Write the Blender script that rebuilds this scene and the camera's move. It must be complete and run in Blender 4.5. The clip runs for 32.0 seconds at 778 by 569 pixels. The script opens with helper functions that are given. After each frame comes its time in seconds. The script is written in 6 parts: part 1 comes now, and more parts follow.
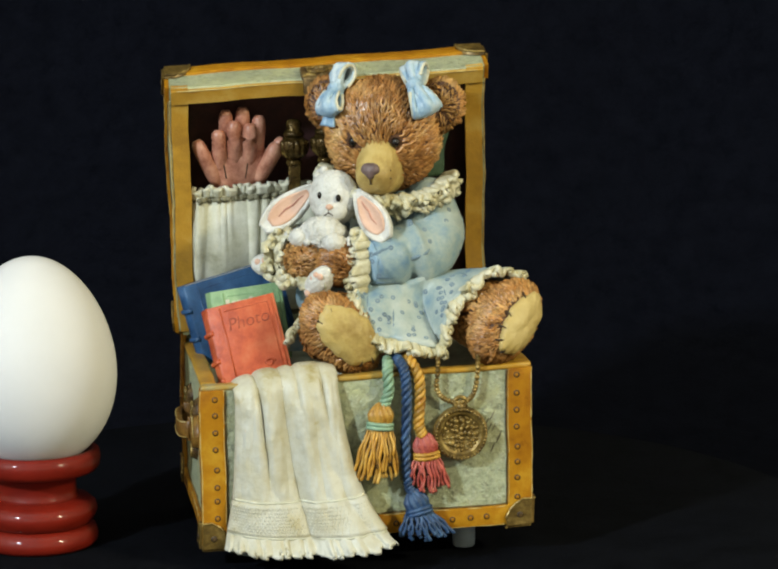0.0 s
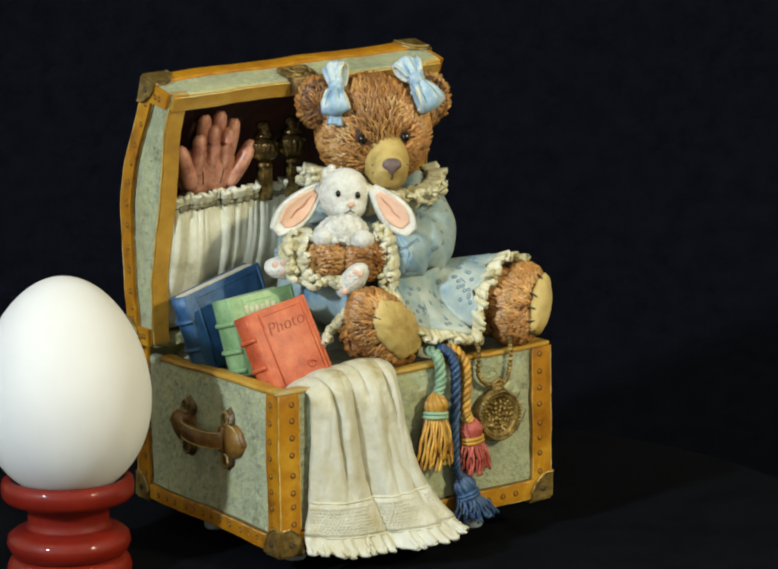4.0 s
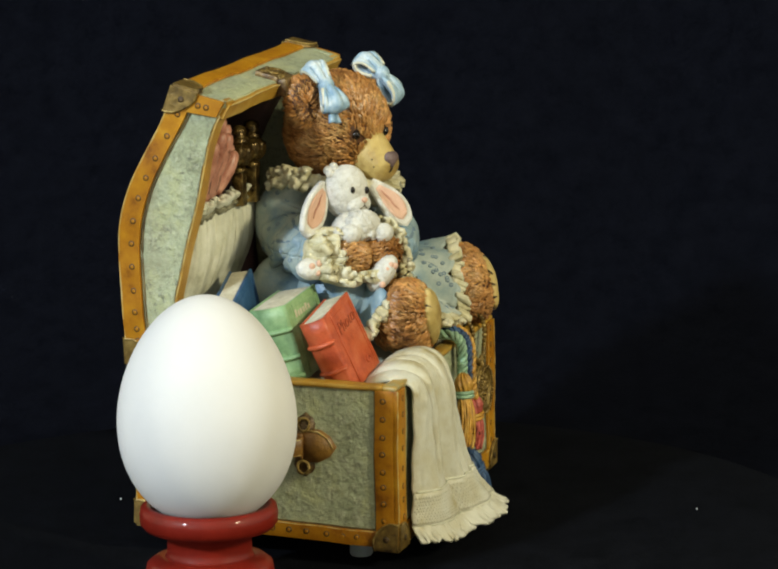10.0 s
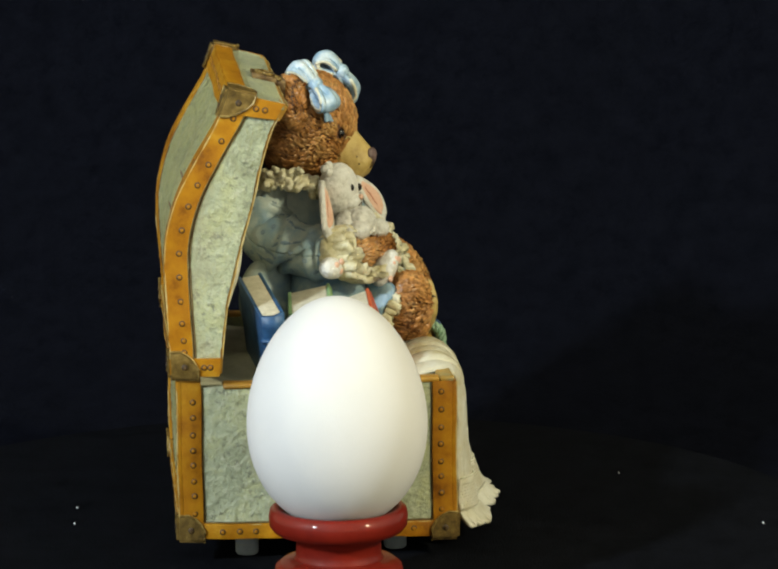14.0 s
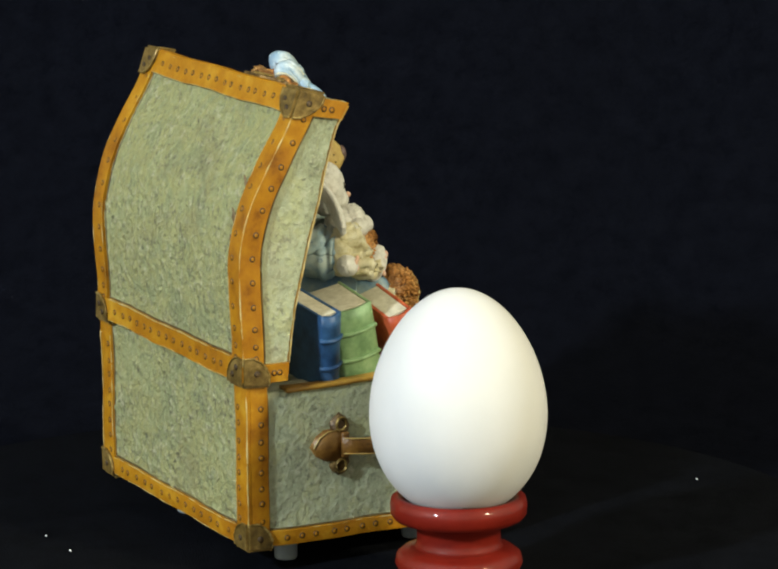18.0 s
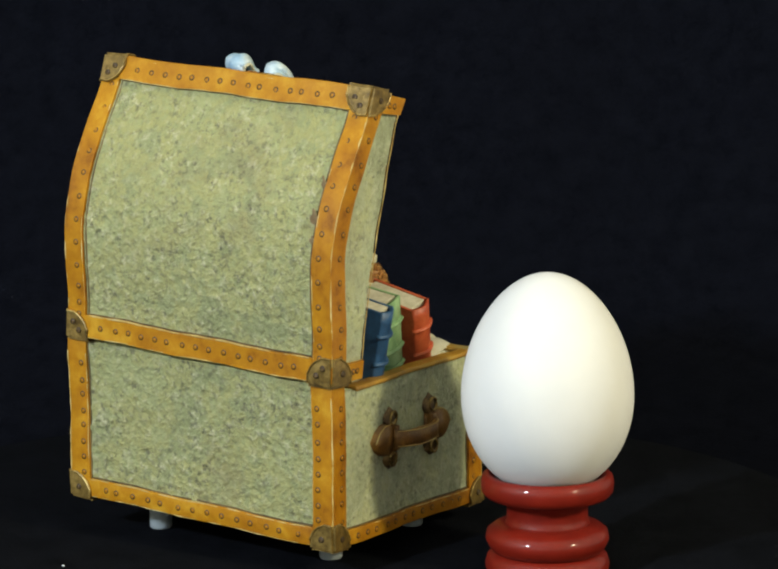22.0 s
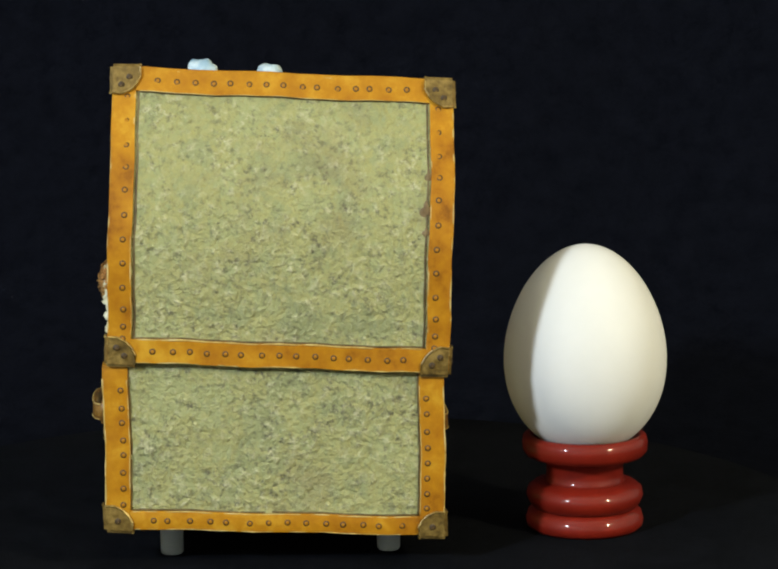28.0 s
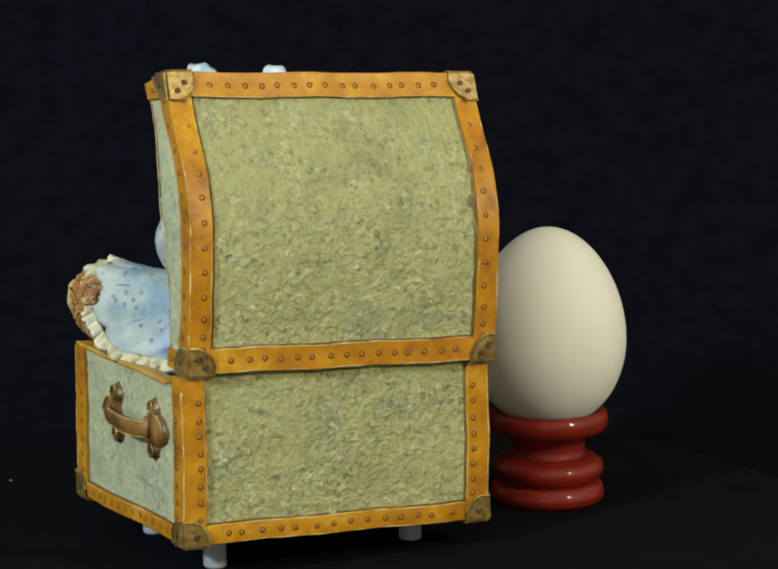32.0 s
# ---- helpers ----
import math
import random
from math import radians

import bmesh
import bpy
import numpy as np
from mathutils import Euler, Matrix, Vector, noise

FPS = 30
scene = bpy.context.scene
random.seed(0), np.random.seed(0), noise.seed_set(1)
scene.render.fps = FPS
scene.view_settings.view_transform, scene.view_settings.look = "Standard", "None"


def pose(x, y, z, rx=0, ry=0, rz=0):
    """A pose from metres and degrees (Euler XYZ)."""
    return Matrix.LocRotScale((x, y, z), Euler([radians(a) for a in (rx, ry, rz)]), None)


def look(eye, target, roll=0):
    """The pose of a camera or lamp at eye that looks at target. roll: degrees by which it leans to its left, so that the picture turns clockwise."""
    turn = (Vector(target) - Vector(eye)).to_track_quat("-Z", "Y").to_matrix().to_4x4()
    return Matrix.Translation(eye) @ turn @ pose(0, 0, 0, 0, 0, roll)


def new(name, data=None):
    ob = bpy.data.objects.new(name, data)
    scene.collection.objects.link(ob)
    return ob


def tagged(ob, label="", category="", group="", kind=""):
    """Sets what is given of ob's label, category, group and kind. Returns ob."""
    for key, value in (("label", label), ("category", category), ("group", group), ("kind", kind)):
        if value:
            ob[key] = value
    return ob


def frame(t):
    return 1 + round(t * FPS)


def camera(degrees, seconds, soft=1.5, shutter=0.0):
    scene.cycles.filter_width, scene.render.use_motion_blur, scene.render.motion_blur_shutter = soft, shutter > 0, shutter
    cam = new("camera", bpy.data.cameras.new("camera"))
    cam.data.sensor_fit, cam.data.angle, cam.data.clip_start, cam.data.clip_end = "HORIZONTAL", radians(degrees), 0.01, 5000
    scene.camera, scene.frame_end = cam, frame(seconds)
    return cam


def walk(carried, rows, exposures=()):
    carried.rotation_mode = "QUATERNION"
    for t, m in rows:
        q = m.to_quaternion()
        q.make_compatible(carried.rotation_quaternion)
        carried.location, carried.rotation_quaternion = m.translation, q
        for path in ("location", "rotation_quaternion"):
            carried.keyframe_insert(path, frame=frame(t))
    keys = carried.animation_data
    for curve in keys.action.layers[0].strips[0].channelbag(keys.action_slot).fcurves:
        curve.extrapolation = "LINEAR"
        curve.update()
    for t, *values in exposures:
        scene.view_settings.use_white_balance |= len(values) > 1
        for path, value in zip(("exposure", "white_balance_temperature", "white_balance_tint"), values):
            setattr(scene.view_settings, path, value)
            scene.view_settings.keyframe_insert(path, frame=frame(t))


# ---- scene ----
MM = 0.001
AXIS_YAW = 8.5
cam = camera(16.06, 32.0, soft=2.2)
EYE = (0.02088, -0.7193, 0.19186)
AIM = (0.02088, -0.7193 + math.cos(radians(9.834)), 0.19186 - math.sin(radians(9.834)))
# the camera's automatic exposure opens a little as the darker back comes round
walk(cam, [(0, look(EYE, AIM, -0.498)), (32, look(EYE, AIM, -0.498))], [(0, -0.12), (4, -0.09), (8, -0.04), (13, 0.02), (18, 0.13), (21, 0.13), (25, 0.07), (29, 0.02), (32, 0.0)])

# the turntable's turn in degrees every two seconds
TURN = [-1.85, 11.58, 24.93, 37.98, 50.17, 62.56, 75.03, 87.5, 99.61, 111.89, 124.31, 136.8, 149.08, 161.39, 173.73, 186.17, 198.61]


def turn_at(t):
    k = min(int(t / 2), len(TURN) - 2)
    return TURN[k] + (TURN[k + 1] - TURN[k]) * (t / 2 - k)


# ---- world and lamps ----
world = bpy.data.worlds.new("dark_room")
scene.world = world
world.use_nodes = True
world.node_tree.nodes["Background"].inputs[0].default_value = (0.75, 0.85, 1.0, 1)
world.node_tree.nodes["Background"].inputs[1].default_value = 0.12


def lamp(name, eye, target, watts, size, colour):
    data = bpy.data.lights.new(name, "AREA")
    data.shape, data.size, data.energy, data.color = "DISK", size, watts, colour
    ob = new(name, data)
    ob.matrix_basis = look(eye, target)
    return ob


lamp("lamp_left", (-0.653, -0.819, 0.567), (0.01, 0, 0.06), 11.0, 0.065, (0.77, 0.90, 1.0))
lamp("lamp_right", (0.718, -0.612, 0.528), (0.01, 0, 0.06), 5.8, 0.085, (1.0, 0.93, 0.62))
scene.view_settings.exposure = 0.0


# ---- materials ----
def material(name, colours, scale=400, rough=0.55, metal=0.0, bump=0.25, bump_scale=1500, island=0.0, spec=0.5, coat=0.0, stops=None):
    """Paint in the given colours, mixed by a large and a small noise, with fine relief."""
    m = bpy.data.materials.new(name)
    m.use_nodes = True
    nt = m.node_tree
    n, l = nt.nodes, nt.links
    b = n["Principled BSDF"]
    tc = n.new("ShaderNodeTexCoord")
    n1 = n.new("ShaderNodeTexNoise")
    n1.inputs["Scale"].default_value, n1.inputs["Detail"].default_value, n1.inputs["Roughness"].default_value = scale, 6, 0.65
    n2 = n.new("ShaderNodeTexNoise")
    n2.inputs["Scale"].default_value, n2.inputs["Detail"].default_value = scale * 0.22, 3
    mixf = n.new("ShaderNodeMix")
    mixf.inputs[0].default_value = 0.4
    ramp = n.new("ShaderNodeValToRGB")
    els = ramp.color_ramp.elements
    k = len(colours)
    stops = stops or [0.36 + 0.28 * i / max(1, k - 1) for i in range(k)]
    while len(els) < k:
        els.new(0.5)
    for e, s, c in zip(els, stops, colours):
        e.position, e.color = s, (*c, 1)
    l.new(tc.outputs["Object"], n1.inputs["Vector"]), l.new(tc.outputs["Object"], n2.inputs["Vector"])
    l.new(n1.outputs["Fac"], mixf.inputs["A"]), l.new(n2.outputs["Fac"], mixf.inputs["B"])
    l.new(mixf.outputs["Result"], ramp.inputs["Fac"])
    out = ramp.outputs["Color"]
    if island:
        src = n.new("ShaderNodeNewGeometry")
        hsv = n.new("ShaderNodeHueSaturation")
        rng = n.new("ShaderNodeMapRange")
        rng.inputs["To Min"].default_value, rng.inputs["To Max"].default_value = 1 - island, 1 + island
        l.new(src.outputs["Random Per Island"], rng.inputs["Value"])
        l.new(rng.outputs["Result"], hsv.inputs["Value"])
        l.new(out, hsv.inputs["Color"])
        out = hsv.outputs["Color"]
    l.new(out, b.inputs["Base Color"])
    b.inputs["Roughness"].default_value, b.inputs["Metallic"].default_value = rough, metal
    b.inputs["Specular IOR Level"].default_value = spec
    b.inputs["Coat Weight"].default_value = coat
    b.inputs["Coat Roughness"].default_value = 0.06
    if bump:
        n3 = n.new("ShaderNodeTexNoise")
        n3.inputs["Scale"].default_value, n3.inputs["Detail"].default_value = bump_scale, 5
        bp = n.new("ShaderNodeBump")
        bp.inputs["Strength"].default_value, bp.inputs["Distance"].default_value = bump, 0.0006 if bump < 0.9 else 0.0011
        l.new(tc.outputs["Object"], n3.inputs["Vector"]), l.new(n3.outputs["Fac"], bp.inputs["Height"])
        l.new(bp.outputs["Normal"], b.inputs["Normal"])
    return m


def stucco(name, colours, stops, speck, fleck, relief):
    """Pebbly paint: cloudy colours, dark specks in the pits, pale yellow flecks, two sizes of lumps."""
    m = bpy.data.materials.new(name)
    m.use_nodes = True
    n, l = m.node_tree.nodes, m.node_tree.links
    b = n["Principled BSDF"]
    tc = n.new("ShaderNodeTexCoord")

    def grain_of(scale, detail, rough=0.6):
        q = n.new("ShaderNodeTexNoise")
        q.inputs["Scale"].default_value, q.inputs["Detail"].default_value, q.inputs["Roughness"].default_value = scale, detail, rough
        l.new(tc.outputs["Object"], q.inputs["Vector"])
        return q.outputs["Fac"]

    def ramp(src, pairs):
        q = n.new("ShaderNodeValToRGB")
        e = q.color_ramp.elements
        while len(e) < len(pairs):
            e.new(0.5)
        for x, (p, c) in zip(e, pairs):
            x.position, x.color = p, (*c, 1)
        l.new(src, q.inputs["Fac"])
        return q.outputs["Color"]

    def mix(fac, a, c):
        q = n.new("ShaderNodeMix")
        q.data_type = "RGBA"
        l.new(fac, q.inputs[0]), l.new(a, q.inputs[6])
        q.inputs[7].default_value = (*c, 1)
        return q.outputs[2]
    def times(p, q):
        m_ = n.new("ShaderNodeMath")
        m_.operation = "MULTIPLY"
        l.new(p, m_.inputs[0]), l.new(q, m_.inputs[1])
        return m_.outputs[0]
    K, W = (0, 0, 0), (1, 1, 1)
    col = ramp(grain_of(75, 7, 0.7), list(zip(stops, colours)))
    lumps, grain, crust = grain_of(430, 3, 0.5), grain_of(620, 5, 0.72), grain_of(480, 5, 0.72)
    patch = ramp(grain_of(130, 4, 0.6), [(0.36, (0.2, 0.2, 0.2)), (0.62, W)])
    col = mix(times(ramp(grain, [(0.36, (0.95, 0.95, 0.95)), (0.50, K)]), patch), col, speck)
    col = mix(times(ramp(crust, [(0.52, K), (0.65, (0.85, 0.85, 0.85))]), patch), col, fleck)
    big = grain_of(48, 5, 0.6)
    col = mix(ramp(big, [(0.57, K), (0.70, (0.32, 0.32, 0.32))]), col, (speck[0] * 1.7, speck[1] * 1.35, speck[2] * 1.2))
    l.new(col, b.inputs["Base Color"])
    b.inputs["Roughness"].default_value = 0.4
    add = n.new("ShaderNodeMath")
    add.operation = "MULTIPLY_ADD"
    l.new(crust, add.inputs[0]), l.new(lumps, add.inputs[2])
    add.inputs[1].default_value = 1.5
    bp = n.new("ShaderNodeBump")
    bp.inputs["Strength"].default_value, bp.inputs["Distance"].default_value = relief, 0.0013
    l.new(add.outputs[0], bp.inputs["Height"]), l.new(bp.outputs["Normal"], b.inputs["Normal"])
    return m


GREEN = stucco("pebbly_green_paint", [(0.305, 0.32, 0.148), (0.37, 0.385, 0.183), (0.44, 0.418, 0.172), (0.41, 0.425, 0.198), (0.51, 0.48, 0.215)], [0.30, 0.42, 0.50, 0.58, 0.72], (0.13, 0.12, 0.075), (0.66, 0.63, 0.40), 1.0)
GREEN2 = stucco("smooth_green_paint", [(0.25, 0.265, 0.15), (0.345, 0.37, 0.228), (0.42, 0.445, 0.285), (0.445, 0.46, 0.25), (0.525, 0.53, 0.33)], [0.30, 0.42, 0.50, 0.58, 0.70], (0.17, 0.175, 0.115), (0.55, 0.555, 0.39), 0.5)
OCHRE = material("ochre_strap_paint", [(0.17, 0.055, 0.004), (0.345, 0.135, 0.006), (0.425, 0.185, 0.008), (0.53, 0.28, 0.022)], 120, 0.42, spec=0.22, bump=0.15, bump_scale=600)
RIM = material("worn_gold_rim_paint", [(0.30, 0.15, 0.02), (0.47, 0.25, 0.028), (0.57, 0.37, 0.09)], 90, 0.42, bump=0.2)
RIMF = material("worn_green_gold_rim", [(0.30, 0.31, 0.19), (0.40, 0.25, 0.05), (0.47, 0.24, 0.02), (0.55, 0.38, 0.11)], 60, 0.4, bump=0.4, bump_scale=500, stops=[0.34, 0.43, 0.52, 0.68])
DARKLINE = material("dark_line_and_shade", [(0.035, 0.02, 0.008), (0.07, 0.04, 0.015)], 800, 0.6, bump=0)
GROOVE = material("brown_olive_groove_wash", [(0.055, 0.035, 0.012), (0.12, 0.085, 0.03), (0.22, 0.17, 0.07)], 260, 0.6, bump=0)
BRASS = material("aged_brass_paint", [(0.06, 0.035, 0.008), (0.17, 0.105, 0.024), (0.32, 0.21, 0.06)], 450, 0.38, metal=0.35, bump=0.3, bump_scale=900)
LINING = material("maroon_lining", [(0.035, 0.012, 0.011), (0.10, 0.032, 0.026)], 300, 0.75)
FURBASE = material("dark_brown_fur", [(0.05, 0.018, 0.006), (0.12, 0.046, 0.015)], 500, 0.65)
FUR = material("brown_fur", [(0.24, 0.092, 0.024), (0.44, 0.205, 0.06), (0.62, 0.37, 0.135)], 170, 0.27, bump=0.15, island=0.38)
TAN = material("tan_velour", [(0.31, 0.19, 0.048), (0.51, 0.365, 0.12), (0.59, 0.445, 0.18)], 150, 0.5, bump=0.5, bump_scale=700, spec=0.35)
NOSE = material("grey_brown_nose", [(0.085, 0.05, 0.042), (0.19, 0.125, 0.115)], 300, 0.5)
EYE_M = material("black_eye", [(0.006, 0.004, 0.003), (0.012, 0.008, 0.006)], 300, 0.15, bump=0)
DRESS = material("pale_blue_dress", [(0.12, 0.23, 0.36), (0.25, 0.34, 0.37), (0.355, 0.415, 0.39), (0.47, 0.51, 0.46)], 120, 0.42, bump=0.4, bump_scale=420, stops=[0.36, 0.45, 0.52, 0.62])
DARKGREEN = material("green_ribbon_in_shade", [(0.03, 0.06, 0.03), (0.07, 0.12, 0.06)], 240, 0.5, bump=0.2)
SKYBLUE = material("blue_gathered_cloth", [(0.20, 0.34, 0.48), (0.34, 0.45, 0.50), (0.48, 0.55, 0.50)], 130, 0.55, bump=0.3, bump_scale=500)
DOT = material("blue_grey_dot", [(0.14, 0.20, 0.26), (0.22, 0.29, 0.34)], 500, 0.6, bump=0)
RIBBON = material("sky_blue_ribbon", [(0.15, 0.28, 0.43), (0.34, 0.47, 0.57), (0.66, 0.71, 0.71)], 210, 0.4, bump=0.15)
LACE = material("cream_lace", [(0.24, 0.18, 0.055), (0.54, 0.48, 0.28), (0.70, 0.66, 0.50)], 330, 0.5, bump=0.6, bump_scale=900, stops=[0.32, 0.46, 0.60])
WHITE = material("white_plush", [(0.36, 0.33, 0.27), (0.62, 0.60, 0.54), (0.73, 0.71, 0.66)], 450, 0.65, bump=0.8, bump_scale=1100, stops=[0.3, 0.45, 0.6])
PINK = material("peach_pink", [(0.60, 0.34, 0.22), (0.74, 0.48, 0.36)], 250, 0.6, bump=0.15)
RED = material("red_cover", [(0.36, 0.05, 0.016), (0.54, 0.10, 0.034), (0.60, 0.17, 0.07)], 240, 0.42, bump=0.2)
SAGE = material("sage_green_cover", [(0.14, 0.25, 0.11), (0.25, 0.40, 0.19), (0.36, 0.50, 0.27)], 240, 0.45, bump=0.2)
BLUE = material("blue_cover", [(0.015, 0.05, 0.12), (0.025, 0.085, 0.20), (0.05, 0.13, 0.27)], 240, 0.42, bump=0.2)
PAGES = material("cream_pages", [(0.45, 0.40, 0.28), (0.68, 0.63, 0.50)], 500, 0.7)
TOWEL = material("cream_cloth", [(0.37, 0.29, 0.105), (0.52, 0.475, 0.335), (0.60, 0.58, 0.485)], 130, 0.45, bump=0.6, bump_scale=420, stops=[0.33, 0.42, 0.56])
GREYCLOTH = material("grey_white_cloth", [(0.30, 0.28, 0.17), (0.58, 0.56, 0.42), (0.74, 0.72, 0.60)], 160, 0.6, bump=0.2, stops=[0.3, 0.45, 0.6])
YELLOW = material("yellow_gold_thread", [(0.26, 0.10, 0.01), (0.53, 0.275, 0.035), (0.64, 0.41, 0.11)], 300, 0.45, island=0.35)
ROSE = material("rose_thread", [(0.30, 0.045, 0.035), (0.48, 0.095, 0.07), (0.60, 0.20, 0.15)], 400, 0.5, island=0.25)
NAVY = material("blue_thread", [(0.012, 0.03, 0.07), (0.028, 0.068, 0.16), (0.07, 0.14, 0.26)], 400, 0.5, island=0.25)
MINT = material("mint_thread", [(0.16, 0.28, 0.17), (0.32, 0.46, 0.32)], 400, 0.5, island=0.2)
GLOVE = material("pink_kid_leather", [(0.26, 0.085, 0.05), (0.50, 0.22, 0.145), (0.66, 0.36, 0.25)], 300, 0.36, bump=0.1)
GOLD = material("antique_gold", [(0.045, 0.026, 0.006), (0.21, 0.13, 0.03), (0.48, 0.34, 0.11)], 500, 0.35, metal=0.4, bump=0.3)
LEATHER = material("brown_leather", [(0.055, 0.022, 0.006), (0.17, 0.077, 0.014), (0.33, 0.175, 0.033)], 170, 0.4)
WORN = material("worn_cream_gold_edge", [(0.36, 0.20, 0.04), (0.52, 0.37, 0.12), (0.60, 0.49, 0.25)], 260, 0.45, bump=0.2)
EGGSHELL = material("eggshell", [(0.69, 0.67, 0.655), (0.73, 0.708, 0.693)], 60, 0.6, bump=0.06, bump_scale=2500, spec=0.35)
LACQUER = material("red_lacquer", [(0.14, 0.006, 0.0018), (0.21, 0.011, 0.003)], 90, 0.6, bump=0.04, spec=0.2, coat=0.45)
LACQUER.node_tree.nodes["Principled BSDF"].inputs["Coat Roughness"].default_value = 0.09
RUBBER = material("clear_grey_rubber", [(0.30, 0.34, 0.36), (0.42, 0.46, 0.48)], 200, 0.3, bump=0)
BLACKCLOTH = material("black_velvet_cloth", [(0.0018, 0.0021, 0.0031), (0.0056, 0.0061, 0.0088)], 500, 0.95, bump=0.6, bump_scale=1800, spec=0.04)
BACKCLOTH = material("black_backdrop_cloth", [(0.0021, 0.0025, 0.0046), (0.0047, 0.0054, 0.0094)], 650, 0.95, bump=0.5, bump_scale=700, spec=0.02)
# wash colour that also carries the shade of the dress folds
FOLDSHADE = material("grey_blue_wash_and_shade", [(0.10, 0.16, 0.22), (0.19, 0.26, 0.31)], 500, 0.6, bump=0)
OLIVEWASH = material("olive_grey_wash", [(0.10, 0.09, 0.05), (0.26, 0.24, 0.15)], 600, 0.6, bump=0.3)
CREAMSHADE = material("yellow_cream_wash_and_shade", [(0.27, 0.20, 0.06), (0.45, 0.37, 0.17)], 300, 0.5, bump=0)
LINT = material("white_lint", [(0.6, 0.62, 0.65), (0.8, 0.8, 0.8)], 800, 0.8, bump=0)
WALL = material("cream_bounce_wall", [(0.76, 0.73, 0.66), (0.80, 0.77, 0.70)], 3, 0.9, bump=0)

SCUFF = material("rusty_scuff", [(0.16, 0.09, 0.04), (0.27, 0.20, 0.10)], 700, 0.6, bump=0.5)

# ---- builders, all in millimetres in the turntable's own space ----
BASES = {}
TURNING = []


def thing(name, base, label, category, group=""):
    ob = tagged(new(name), label, category, group)
    ob.empty_display_size = 0.005
    ob.location = Vector(base) * MM
    BASES[ob.name] = Vector(base)
    TURNING.append(ob)
    return ob


def base_of(ob):
    while ob.parent:
        ob = ob.parent
    return BASES.get(ob.name, Vector())


def part(name, bm, mat, parent, label="", smooth=True, mats=()):
    """Links a bmesh as one mesh object under a thing or a part."""
    base = base_of(parent)
    me = bpy.data.meshes.new(name)
    for v in bm.verts:
        v.co = (v.co - base) * MM
    bmesh.ops.recalc_face_normals(bm, faces=bm.faces[:])
    if smooth:
        for f in bm.faces:
            f.smooth = True
    bm.to_mesh(me)
    bm.free()
    for mm in (mat, *mats):
        me.materials.append(mm)
    ob = new(name, me)
    ob.parent = parent
    if label:
        tagged(ob, label)
    return ob


def sharp(ob, angle=35):
    ob.data.set_sharp_from_angle(angle=radians(angle))
    return ob


def basis(c, ex, ey, ez):
    return Matrix(((ex[0], ey[0], ez[0], c[0]), (ex[1], ey[1], ez[1], c[1]), (ex[2], ey[2], ez[2], c[2]), (0, 0, 0, 1)))


def rot(rx=0, ry=0, rz=0):
    return Euler([radians(a) for a in (rx, ry, rz)]).to_matrix()


def block(bm, lo, hi, bevel=0.4, warp=None, m=None, cuts=0):
    """A box with rounded edges between two corners, bent by warp and placed by m."""
    lo, hi = Vector(lo), Vector(hi)
    b = bmesh.new()
    bmesh.ops.create_cube(b, size=1.0)
    for v in b.verts:
        v.co = Vector(((lo[i] + hi[i]) / 2 + v.co[i] * (hi[i] - lo[i]) for i in range(3)))
    if bevel:
        bmesh.ops.bevel(b, geom=b.edges[:], offset=bevel, segments=2, profile=0.6, affect="EDGES")
    if cuts:
        bmesh.ops.subdivide_edges(b, edges=[e for e in b.edges if e.calc_length() > 6], cuts=cuts, use_grid_fill=True)
    for v in b.verts:
        if warp:
            v.co = warp(v.co)
        if m:
            v.co = m @ v.co
    merge(bm, b)


def merge(bm, b, mat_index=0):
    vs = [bm.verts.new(v.co) for v in b.verts]
    b.verts.index_update()
    for f in b.faces:
        try:
            g = bm.faces.new([vs[v.index] for v in f.verts])
            g.material_index = mat_index or f.material_index
        except ValueError:
            pass
    b.free()


def ball(bm, c, r, R=None, seg=20, rings=14, shape=None, idx=0):
    """An ellipsoid; shape(unit direction) gives a factor on its radius."""
    c = Vector(c)
    r = Vector(r) if hasattr(r, "__len__") else Vector((r, r, r))
    R = R or Matrix.Identity(3)

    def at(i, j):
        th, ph = math.pi * i / rings, 2 * math.pi * j / seg
        d = Vector((math.sin(th) * math.cos(ph), math.sin(th) * math.sin(ph), math.cos(th)))
        k = shape(d) if shape else 1
        return c + R @ Vector((d.x * r.x * k, d.y * r.y * k, d.z * r.z * k))
    top, bot = bm.verts.new(at(0, 0)), bm.verts.new(at(rings, 0))
    rows = [[bm.verts.new(at(i, j)) for j in range(seg)] for i in range(1, rings)]
    fs = []
    for j in range(seg):
        fs.append(bm.faces.new((top, rows[0][j], rows[0][(j + 1) % seg])))
        fs.append(bm.faces.new((bot, rows[-1][(j + 1) % seg], rows[-1][j])))
        for a, b in zip(rows, rows[1:]):
            fs.append(bm.faces.new((a[j], b[j], b[(j + 1) % seg], a[(j + 1) % seg])))
    for f in fs:
        f.material_index = idx


